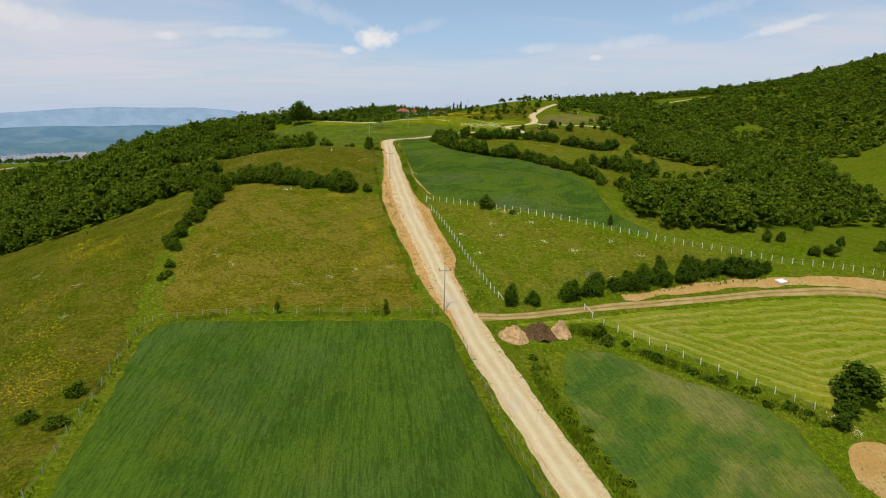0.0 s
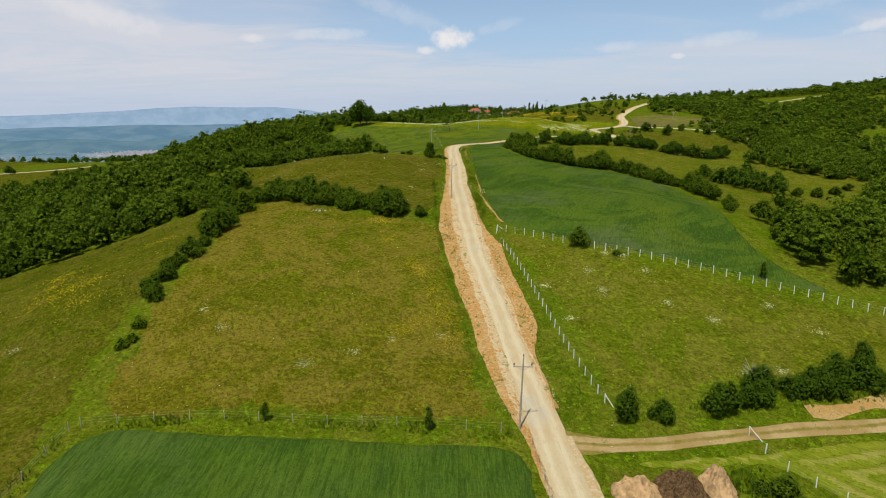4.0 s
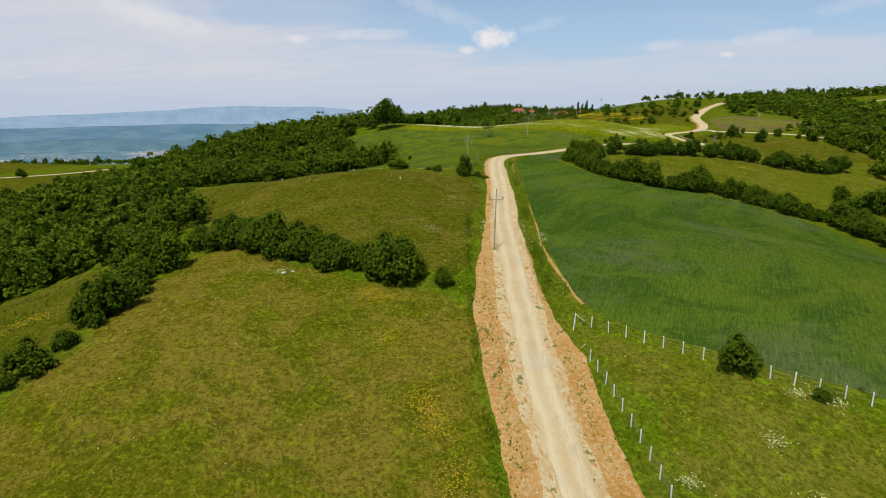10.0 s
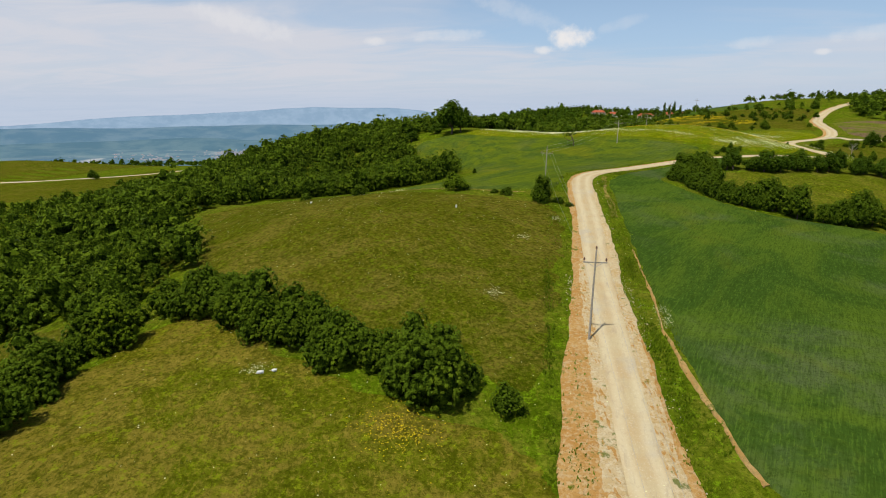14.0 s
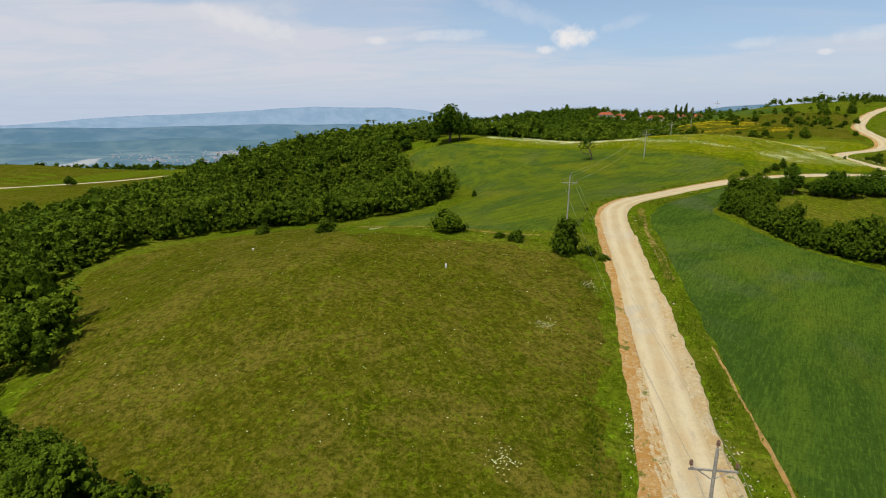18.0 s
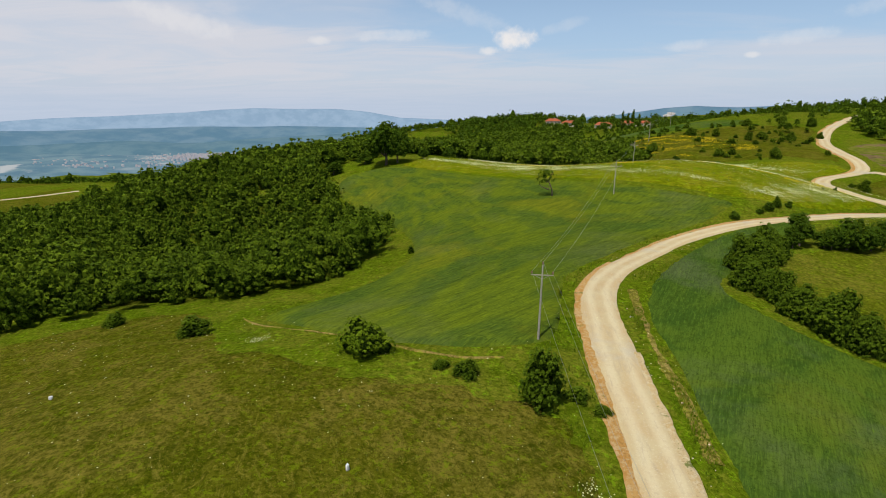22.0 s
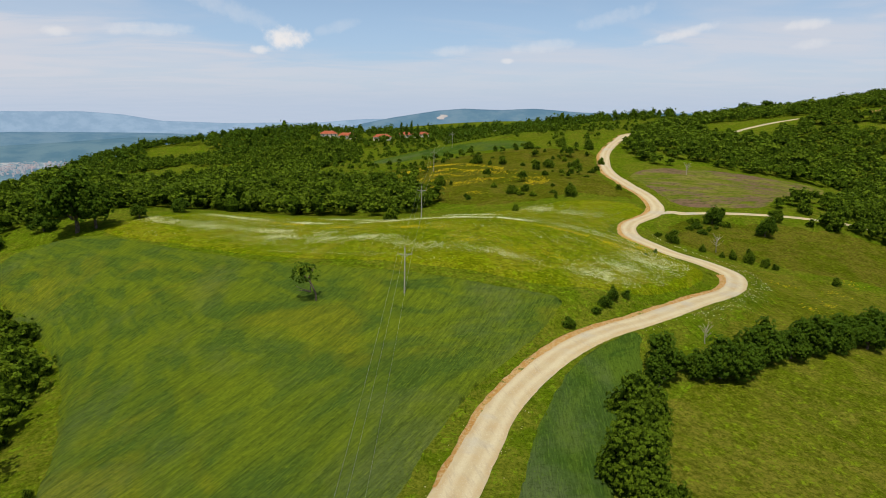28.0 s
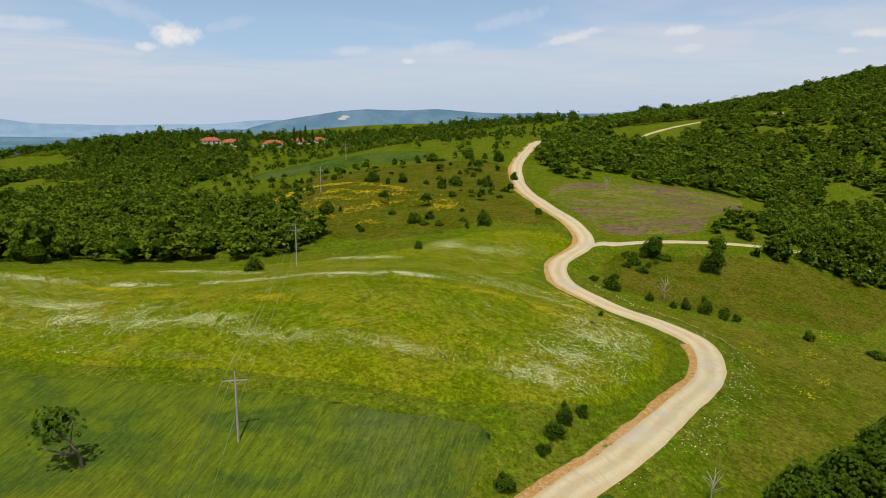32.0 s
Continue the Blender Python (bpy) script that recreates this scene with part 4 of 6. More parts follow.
# ---- trees ----
def crown_shape(seed, lobes, sprays, each, size, spread=1.0, tall=1.0, core=0.86, lumps=99, tuft=0.17):
    """A crown of leafy sprays on several lobes, round an inner mass coloured as dark as shade. Each spray is a small
    dome of leaves. Unit: about 1 m half width, base at 0.
    """
    rng = np.random.default_rng(seed)
    centres, radii = [], []
    for i in range(lobes):
        a = i * 2.4 + rng.uniform(-0.5, 0.5)
        rr, zz = rng.uniform(0.10, 0.50) * spread, rng.uniform(0.6, 1.38) * tall
        if i % 2 == 0:
            rr, zz = rng.uniform(0.46, 0.72) * spread, rng.uniform(0.28, 0.85) * tall
        centres.append((rr * math.cos(a), rr * math.sin(a), zz))
        radii.append(rng.uniform(0.28, 0.46))
    centres.append((0, 0, 0.80 * tall))
    radii.append(0.60)
    C, R = np.array(centres), np.array(radii)
    weight = R ** 2 / (R ** 2).sum()
    spots = []
    tries = 0
    while len(spots) < sprays and tries < sprays * 12:
        tries += 1
        k = rng.choice(len(R), p=weight)
        d = rng.normal(size=3) + np.array((0, 0, 0.35))
        d /= np.linalg.norm(d)
        p = C[k] + d * R[k] * rng.uniform(0.91, 1.05)
        if (np.linalg.norm(C - p, axis=1) < R * 0.88).any() or p[2] < 0.04:
            continue
        if spots and min(((p - q) ** 2).sum() for q, _ in spots) < (tuft * 0.75) ** 2 and rng.uniform() < 0.7:
            continue
        spots.append((p, d))
    v, f = [], []
    for p, d in spots:
        r = tuft * rng.uniform(0.6, 1.3)
        for _ in range(each):
            e = d * 0.85 + np.array((0, 0, 0.5)) + rng.normal(size=3) * 0.6
            e /= np.linalg.norm(e)
            at = p + e * r * rng.uniform(0.45, 0.95) * np.array((1, 1, 0.8))
            nrm = e + rng.normal(size=3) * 0.38 + np.array((0, 0, 0.25))
            nrm /= np.linalg.norm(nrm)
            a = np.cross(nrm, rng.normal(size=3))
            a /= np.linalg.norm(a)
            b = np.cross(nrm, a)
            s = size * rng.uniform(0.65, 1.35)
            i = len(v)
            v += [at - a * s - b * s * 0.55, at + a * s - b * s * 0.4, at + b * s * 1.1 - nrm * s * 0.25]
            f.append((i, i + 1, i + 2))
    leafy = len(f)
    # the inside of the crown: a few rough lumps with its shade in their colour
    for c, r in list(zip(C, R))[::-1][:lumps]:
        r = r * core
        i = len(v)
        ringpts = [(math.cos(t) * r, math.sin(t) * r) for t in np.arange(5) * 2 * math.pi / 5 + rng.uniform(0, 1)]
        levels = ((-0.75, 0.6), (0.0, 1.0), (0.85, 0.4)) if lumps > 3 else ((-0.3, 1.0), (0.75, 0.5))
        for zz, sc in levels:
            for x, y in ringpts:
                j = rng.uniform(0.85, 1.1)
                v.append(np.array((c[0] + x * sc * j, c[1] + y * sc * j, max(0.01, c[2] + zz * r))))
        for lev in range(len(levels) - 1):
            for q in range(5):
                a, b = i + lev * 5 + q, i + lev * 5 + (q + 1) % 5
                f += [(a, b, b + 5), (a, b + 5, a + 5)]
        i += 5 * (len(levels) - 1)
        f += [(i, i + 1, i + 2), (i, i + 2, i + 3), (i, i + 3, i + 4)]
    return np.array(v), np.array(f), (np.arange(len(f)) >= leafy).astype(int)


def trunk_shape(seed, height, radius, limbs):
    """A tapered, slightly bent trunk with limbs."""
    rng = np.random.default_rng(seed)
    v, f = [], []

    def limb(a, b, ra, rb, sides, rows):
        a, b = np.array(a, float), np.array(b, float)
        axis = (b - a) / np.linalg.norm(b - a)
        u = np.cross(axis, (0.3, 1, 0.2))
        u /= np.linalg.norm(u)
        w = np.cross(axis, u)
        bend = rng.normal(size=3) * np.linalg.norm(b - a) * 0.05
        i = len(v)
        for k in range(rows):
            t = k / (rows - 1)
            c, r = a + (b - a) * t + bend * math.sin(t * math.pi), ra + (rb - ra) * t
            for q in range(sides):
                v.append(c + (u * math.cos(q * 2 * math.pi / sides) + w * math.sin(q * 2 * math.pi / sides)) * r)
        for k in range(rows - 1):
            for q in range(sides):
                f.append((i + k * sides + q, i + k * sides + (q + 1) % sides, i + (k + 1) * sides + (q + 1) % sides, i + (k + 1) * sides + q))

    limb((0, 0, -0.25), (rng.normal() * 0.05, rng.normal() * 0.05, height), radius, radius * 0.45, 7, 4)
    for k in range(limbs):
        a = k * 2.4 + rng.uniform(0, 1)
        z0 = height * rng.uniform(0.35, 0.85)
        limb((0, 0, z0), (math.cos(a) * height * 0.42, math.sin(a) * height * 0.42, z0 + height * rng.uniform(0.3, 0.55)), radius * 0.5, radius * 0.14, 5, 3)
    return np.array(v), np.array(f)


NEAR = [crown_shape(k, 12, 270, 21, 0.033, 1.0, rise, 0.90, tuft=0.11) for k, rise in ((1, 0.95), (2, 1.05), (3, 0.85), (4, 1.1), (5, 1.0))]
FOREST = [crown_shape(k, 9, 60, 14, 0.050, 1.0, rise, 0.93, 5, tuft=0.18) for k, rise in ((6, 0.95), (7, 1.05), (8, 0.85), (9, 1.1), (10, 1.0), (16, 0.9))]
MIDDLE = [crown_shape(k, 7, 34, 8, 0.082, 1.0, rise, 0.94, 4, tuft=0.22) for k, rise in ((11, 0.95), (12, 1.05), (13, 0.85), (14, 1.1))]
DISTANT = [crown_shape(k, 4, 14, 4, 0.125, 0.9, rise, 1.0, 3, tuft=0.24) for k, rise in ((21, 0.9), (22, 1.0), (23, 0.8), (24, 0.95))]
TALL = [crown_shape(k, 10, 130, 24, 0.038, 0.62, 1.55, tuft=0.15) for k in (31, 32)]

PLANTS = {}


def plant(kind, variant, material_name):
    """The first plant of a kind: an empty at its base with its trunk and its crown; later ones are copies."""
    key = (kind, variant, material_name)
    if key in PLANTS:
        return PLANTS[key], False
    leaf = {"oak": M_LEAF, "dark": M_LEAF_DARK, "light": M_LEAF_LIGHT}[material_name]
    thing = new(kind)
    protos = TALL if kind == "slender_tree" else NEAR
    v, f, slots = protos[variant % len(protos)]
    lift = {"tree": 0.12, "oak_tree": 0.42, "slender_tree": 0.2, "shrub": -0.12}[kind]
    part("crown", mesh_of("crown", v + np.array((0, 0, lift)), f, leaf, False, None, M_INNER_SHADE, slots), leaf, thing)
    tv, tf = trunk_shape(variant + 50, 0.62 + max(lift, 0), 0.09 if kind != "shrub" else 0.05, 3)
    part("trunk", mesh_of("trunk", tv, tf, M_BARK), M_BARK, thing)
    PLANTS[key] = thing
    return thing, True


plant_rng = random.Random(7)


def set_plant(kind, x, y, width, height, leaf="oak", label="", group="", category=""):
    """Sets a tree or shrub of that crown width and height on the land."""
    variant = plant_rng.randrange(5)
    thing, first = plant(kind, variant, leaf)
    m = pose(x, y, land1(x, y) - 0.05, 0, 0, plant_rng.uniform(0, 360))
    full = {"tree": 1.85, "oak_tree": 2.15, "slender_tree": 2.5, "shrub": 1.55}[kind]
    size = (width / 2, width / 2 * plant_rng.uniform(0.88, 1.12), height / full)
    if first:
        ob = thing
        ob.matrix_basis = m
    else:
        ob = copy_thing(thing, m)
    ob.scale = size
    label = label or {"tree": "broadleaf tree with a rounded green crown", "oak_tree": "broadleaf tree with a rounded green crown", "slender_tree": "slender young tree with dense green leaves", "shrub": "low round green shrub in the grass"}[kind]
    return tagged(ob, label, category or ("shrub" if kind == "shrub" else "tree"), group)


def scatter(poly, gap, seed, cut=None, openings=(), thin=0.0, smooth_line=True):
    """Jittered places inside a closed line, at about that gap, with clearings left out."""
    rng = np.random.default_rng(seed)
    line = spline(poly, 6.0, closed=True) if smooth_line else np.array(poly, float)
    xs, ys = np.arange(line[:, 0].min(), line[:, 0].max(), gap), np.arange(line[:, 1].min(), line[:, 1].max(), gap)
    X, Y = np.meshgrid(xs, ys)
    X, Y = X + (np.arange(len(ys)) % 2)[:, None] * gap / 2, Y
    X, Y = (X + rng.uniform(-0.38, 0.38, X.shape) * gap).ravel(), (Y + rng.uniform(-0.38, 0.38, Y.shape) * gap).ravel()
    ok = inside_distance(X, Y, line) < -gap * 0.25
    for o in openings:
        ok &= inside_distance(X, Y, spline(o, 4.0, closed=True)) > 1.0
    ok &= rng.uniform(size=len(X)) > thin
    if cut is not None:
        scale, level = cut
        wave = np.sin(X / scale + 1.7 * np.sin(Y / scale * 0.8)) + np.sin(Y / scale * 1.1 + 1.3 * np.cos(X / scale * 0.7))
        ok &= wave < level
    d, _ = road_near(X, Y)
    ok &= d > 5
    for lane in (SIDE, RIDGE_TRACK):
        ok &= ((X[:, None] - lane[None, :, 0]) ** 2 + (Y[:, None] - lane[None, :, 1]) ** 2).min(1) > 9
    return X[ok], Y[ok]


ALL_CROWNS = FOREST + MIDDLE + DISTANT


def woodland(name, poly, gap, width, height, protos, seed, material, label, **how):
    X, Y = scatter(poly, gap, seed, **how)
    rng = np.random.default_rng(seed + 1)
    n = len(X)
    grown = rng.uniform(0.62, 1.25, n) * np.where(rng.uniform(size=n) < 0.10, 1.4, 1.0)
    w = width / 2 * grown * rng.uniform(0.9, 1.18, n)
    h = height / 1.75 * grown * rng.uniform(0.88, 1.2, n)
    spots = np.stack([X, Y, land(X, Y) + h * 0.08], -1)
    # finer crowns where the road passes near
    off = ((X[:, None] - ROAD[None, ::6, 0]) ** 2 + (Y[:, None] - ROAD[None, ::6, 1]) ** 2).min(1) ** 0.5
    level = np.where(off < 78, 0, np.where(off < 160, 1, 2))
    level = np.maximum(level, {"near": 0, "middle": 1, "far": 2}[protos])
    first = np.array((0, len(FOREST), len(FOREST) + len(MIDDLE)))[level]
    count = np.array((len(FOREST), len(MIDDLE), len(DISTANT)))[level]
    picks = first + (rng.uniform(size=n) * count).astype(int)
    return joined(name, ALL_CROWNS, spots, rng.uniform(0, 6.28, n), np.stack([w, w, h], -1), picks, material, label, "woodland")


LEFT_WOOD = [(-150, 158), (-128, 171), (-108, 183), (-90, 188), (-70, 188), (-78, 205), (-101, 220), (-107, 238), (-103, 255), (-90, 267.5), (-76, 270.5), (-66, 274.5), (-61.5, 283), (-61.5, 292), (-65, 309), (-73, 330), (-86, 352), (-106, 374), (-118, 392), (-160, 408), (-205, 400), (-225, 370), (-215, 290), (-190, 205)]
woodland("woodland", LEFT_WOOD, 3.8, 5.8, 5.6, "near", 101, M_LEAF, "dense green oak wood covering the hillside")
BACK_WOOD = [(-150, 388), (-118, 386), (-96, 398), (-74, 412), (-50, 419), (-20, 414), (0, 418), (-2, 436), (-14, 470), (-34, 520), (-52, 600), (-44, 650), (-20, 700), (-40, 770), (-120, 790), (-300, 780), (-330, 600), (-260, 450)]
woodland("woodland", BACK_WOOD, 5.6, 7.9, 6.2, "middle", 102, M_LEAF, "broad green wood behind the flower meadow", openings=([(-218, 742), (-190, 712), (-150, 690), (-122, 690), (-108, 706), (-140, 730), (-180, 752)],), cut=(38, 1.85))
HOLLOW_WOOD = [(68, 322), (84, 329), (98, 339), (112, 335), (130, 329), (148, 323), (190, 330), (208, 372), (224, 412), (205, 402), (150, 402), (124, 384), (128, 360), (110, 347), (88, 337)]
woodland("woodland", HOLLOW_WOOD, 4.6, 6.0, 6.0, "middle", 103, M_LEAF, "mixed green wood in the hollow below the road", cut=(26, 1.8))
LOWER_WOOD = [(53, 179), (60, 191), (74, 197), (92, 222), (110, 250), (124, 278), (140, 306), (152, 321), (190, 326), (198, 308), (184, 278), (178, 250), (176, 218), (150, 200), (114, 186), (90, 162), (76, 149), (64, 146), (56, 150.5), (51, 157), (49.5, 166)]
woodland("woodland", LOWER_WOOD, 5.2, 6.8, 6.6, "near", 113, M_LEAF, "open green wood on the slope below the wheat", cut=(17, 1.45))
COPSE = [(65, 263), (78, 260), (93, 270), (104, 288), (95, 293), (78, 280)]
woodland("woodland", COPSE, 4.2, 5.6, 6.0, "near", 114, M_LEAF_DARK, "small copse between two strips of meadow")
FAR_SIDE = [(262, 300), (278, 360), (262, 412), (300, 340), (292, 300), (250, 250), (215, 232), (190, 232), (200, 260), (234, 280)]
woodland("woodland", FAR_SIDE, 5.4, 6.4, 5.6, "far", 115, M_LEAF, "wood on the far side of the grassy clearing", cut=(26, 1.6))
HILL_WOOD = [(92, 402), (128, 420), (178, 466), (150, 476), (100, 470), (86, 478), (100, 512), (140, 590), (200, 660), (260, 700), (330, 760), (470, 800), (560, 760), (560, 420), (480, 300), (400, 290), (300, 330), (225, 400), (150, 400), (110, 390)]
woodland("woodland", HILL_WOOD, 5.7, 8.0, 5.2, "far", 104, M_LEAF, "scrubby oak wood over the steep hill", cut=(19, 1.72), openings=([(196, 590), (225, 592), (262, 612), (292, 632), (290, 650), (240, 650), (200, 625)], [(306, 616), (320, 634), (332, 620), (328, 600), (312, 592)], [(156, 390), (162, 410), (172, 408), (170, 390)],))
RIGHT_LOW = [(190, 210), (260, 240), (330, 300), (430, 250), (430, 120), (300, 60), (160, 80), (110, 130), (130, 170)]
woodland("woodland", RIGHT_LOW, 6.5, 6.0, 5.0, "far", 105, M_LEAF, "open scrub on the lower slope", cut=(24, 0.3))
VILLAGE_WOOD = [(-120, 760), (0, 740), (130, 700), (230, 720), (330, 800), (250, 900), (100, 930), (-150, 930)]
woodland("woodland", VILLAGE_WOOD, 8.0, 7.0, 7.0, "far", 106, M_LEAF_DARK, "trees around the village on the ridge", thin=0.22, cut=(40, 1.3), openings=([(-62, 796), (-20, 790), (44, 812), (44, 836), (0, 815), (-58, 816)],))
RIDGE_SCRUB = [(-25, 470), (10, 430), (60, 440), (90, 520), (160, 620), (240, 700), (150, 740), (0, 740), (-60, 700), (-40, 560)]
woodland("woodland", RIDGE_SCRUB, 8.0, 4.6, 4.0, "far", 107, M_LEAF, "scattered shrubs on the ridge pasture", thin=0.5, cut=(20, 0.9), openings=([(2, 604), (24, 570), (58, 530), (48, 508), (4, 530), (-14, 560), (-24, 600)],))
FAR_LEFT = [(-680, 600), (-620, 590), (-560, 622), (-490, 640), (-430, 668), (-440, 720), (-600, 720)]
woodland("woodland", FAR_LEFT, 8.0, 8.0, 6.0, "far", 108, M_LEAF_DARK, "wooded edge of the far meadow", cut=(30, 1.3))
SLOPE_LEFT = [(-235, 190), (-215, 290), (-230, 380), (-300, 400), (-360, 330), (-330, 200)]
woodland("woodland", SLOPE_LEFT, 5.6, 6.4, 5.4, "far", 109, M_LEAF, "oak wood falling away to the valley", cut=(50, 1.6))
SPUR = [(-180, 405), (-120, 395), (-140, 440), (-250, 470), (-330, 440), (-260, 400)]
woodland("woodland", SPUR, 5.4, 6.4, 5.4, "far", 110, M_LEAF, "oak wood on the far spur")
TRACK_WOOD = [(97, 396), (112, 394), (130, 402), (160, 398), (170, 376), (140, 350), (122, 352), (112, 366), (100, 378), (92, 386)]
woodland("woodland", TRACK_WOOD, 3.6, 4.6, 4.6, "middle", 111, M_LEAF, "dense young wood around the side track")
FAR_SPUR = [(-360, 800), (-300, 775), (-180, 775), (-100, 790), (-60, 830), (-110, 900), (-180, 950), (-300, 960), (-370, 900)]
woodland("woodland", FAR_SPUR, 6.4, 7.6, 6.4, "far", 112, M_LEAF_DARK, "oak wood over the far hill beside the village", cut=(60, 1.8))


def hedge(line, gap, width, height, leaf, label, group, kind="shrub", spread=0.8, skip=0.0):
    pts = spline(line, 0.5)
    run = np.concatenate([[0], np.cumsum(np.linalg.norm(np.diff(pts, axis=0), axis=1))])
    s = 0.0
    while s < run[-1]:
        x, y = np.interp(s, run, pts[:, 0]), np.interp(s, run, pts[:, 1])
        k = plant_rng.uniform(0.68, 1.24)
        if plant_rng.random() > skip:
            set_plant(kind, x + plant_rng.uniform(-spread, spread), y + plant_rng.uniform(-spread, spread), width * k, height * k, leaf, label, group)
        s += gap * plant_rng.uniform(0.7, 1.3)


hedge([(-66, 186), (-57, 184), (-49, 181), (-40, 179), (-32, 177), (-26, 176.3), (-24.5, 175.8)], 1.3, 5.2, 4.9, "oak", "dense hazel shrub in the hedge across the meadow", "meadow hedge", spread=1.7)
hedge([(-57, 118), (-58, 124)], 3.0, 2.2, 1.7, "light", "low green shrub along the meadow edge", "meadow edge shrubs", spread=0.6)
hedge([(-60.5, 130), (-62, 137), (-62, 144), (-62, 151)], 3.3, 3.8, 3.3, "oak", "green shrub along the meadow edge", "meadow edge shrubs", spread=0.8)
hedge([(-62.5, 156), (-64.5, 163), (-66.5, 172), (-69, 184)], 2.3, 5.2, 4.6, "oak", "tall green shrub along the meadow edge", "meadow edge shrubs", spread=1.2)
hedge([(4.5, 297.5), (2.6, 294), (-1.5, 284), (-3, 276), (-1, 269), (4, 263.5), (9, 260), (17, 259), (24, 260), (33, 261), (43, 252), (51, 240)], 1.6, 5.0, 4.8, "oak", "leafy shrub in the hedge beside the wheat", "field hedge", spread=1.7, skip=0.05)
hedge([(10, 303), (15, 305.5), (22, 306), (31, 310), (41, 312), (54, 318), (66, 319)], 2.8, 5.0, 5.2, "dark", "leafy tree at the meadow's edge", "field edge trees", kind="tree", spread=1.2)
hedge([(53.5, 240), (54, 230), (55, 219)], 2.4, 5.0, 5.2, "oak", "leafy tree beside the wheat field", "field edge trees", kind="tree", spread=1.2)
hedge([(67, 323), (76, 328), (86, 334), (97, 343)], 3.0, 5.2, 5.4, "dark", "leafy tree along the upper meadow strip", "meadow strip trees", kind="tree", spread=1.5)
for x, y, w, h in ((52, 197.5, 4.2, 4.4), (50, 192, 2.6, 2.4), (55.5, 188, 4.4, 4.6), (65, 197.5, 4.6, 4.4), (80, 216.5, 5.0, 4.8), (84, 209, 4.6, 5.0), (106, 285, 4.4, 4.0), (116, 291, 5.0, 4.6), (127, 300, 4.6, 4.4), (136, 309, 4.0, 3.6), (120, 271, 5, 5), (67.5, 272, 5.2, 5.6), (59, 233, 3.6, 3.2)):
    set_plant("tree", x, y, w, h, "oak", "rounded green tree standing in the meadow", "meadow trees")
for x, y, w, h in ((86.2, 135.5, 3.0, 2.8), (90.7, 136.4, 3.4, 3.2), (79.2, 143.6, 2.4, 3.4), (83, 144.2, 2.6, 3.0), (103.5, 168.5, 4.4, 4.0), (98.2, 145, 2.2, 3.2), (112, 150, 3.0, 2.4), (120, 160, 4.0, 3.0)):
    set_plant("tree", x, y, w, h, "oak", "small green tree in the grassy hollow", "hollow trees")
hedge([(13.5, 112.3), (17, 113), (21, 114)], 3.2, 2.6, 2.4, "dark", "dark green shrub above the farm track", "track shrubs", spread=0.6)
hedge([(31, 119), (39, 121), (47, 123.5), (55, 125), (63, 126.5), (70, 128)], 2.2, 4.0, 3.4, "dark", "dark green shrub above the farm track", "track shrubs", spread=1.3)
for x, y, w, h in ((13.2, 112, 3.2, 4.8), (25.2, 115, 4.0, 4.8), (29, 116.5, 2.8, 3.8), (38, 120, 3.0, 4.6), (41.5, 122, 3.4, 5.2), (46.5, 124.5, 3.2, 5.8), (52, 124.5, 4.2, 6.0), (58, 126, 3.2, 4.2)):
    set_plant("tree", x, y, w, h, "dark", "slender dark green tree above the farm track", "track trees")
for x, y, w, h in ((-30.7, 105.6, 1.5, 2.6), (-10.7, 106.8, 1.7, 3.0), (42, 148.8, 1.8, 3.2)):
    set_plant("slender_tree", x, y, w, h, "oak", "small young tree at the field fence", "fence trees")
set_plant("shrub", -64, 176, 5.5, 5.0, "light", "bright yellow-green bush where the hedges meet", "")
set_plant("shrub", -22, 174.4, 3.0, 2.8, "oak", "small bush at the end of the hedge", "")
set_plant("shrub", 11.5, 157.5, 4.2, 4.0, "oak", "round bush at the edge of the wheat", "")
set_plant("shrub", 18, 154, 2.2, 1.2, "oak", "low bush beside the fence", "")
set_plant("shrub", -29, 238.2, 4.4, 4.4, "oak", "round leafy bush below the power pole", "")
set_plant("shrub", -46.5, 243.5, 5.4, 3.8, "light", "broad light green bush in the meadow", "")
for x, y, w, h in ((-36, 240.5, 2.4, 1.7), (-38.5, 241.5, 1.6, 1.1), (-26, 240, 2.6, 1.3), (-71, 251, 4.4, 2.2), (-89, 258, 3.0, 2.2), (-55.4, 292, 1.4, 1.3), (-24, 238.5, 1.8, 1.0)):
    set_plant("shrub", x, y, w, h, "oak", "low green bush in the meadow grass", "meadow bushes")
for x, y, w, h in ((4.2, 318.6, 2.0, 1.7), (11.5, 323.5, 2.2, 2.0), (13.5, 325, 1.8, 2.4), (9.5, 322, 1.6, 1.2), (16, 326, 1.6, 1.2), (29.7, 347.5, 1.0, 0.8), (34, 352, 0.9, 1.0)):
    set_plant("shrub", x, y, w, h, "dark", "dark green shrub on the road bank", "road bank shrubs")
set_plant("oak_tree", -90.5, 385.8, 12.5, 15.5, "dark", "large spreading oak at the corner of the wheat", "corner oaks")
set_plant("oak_tree", -86.3, 387.2, 9, 11.5, "dark", "large spreading oak at the corner of the wheat", "corner oaks")
for x, y, w, h in ((-117, 383, 7.5, 7.5), (-108, 384, 6, 5), (-99, 390, 6, 4.5), (-124, 392, 7, 6), (-79, 394, 4, 4), (-72, 404, 5, 4.5)):
    set_plant("tree", x, y, w, h, "dark", "big dark tree at the corner of the wheat", "corner trees")
set_plant("shrub", -17.5, 394.3, 4.4, 4.0, "light", "leafy bush standing in the flower meadow", "")
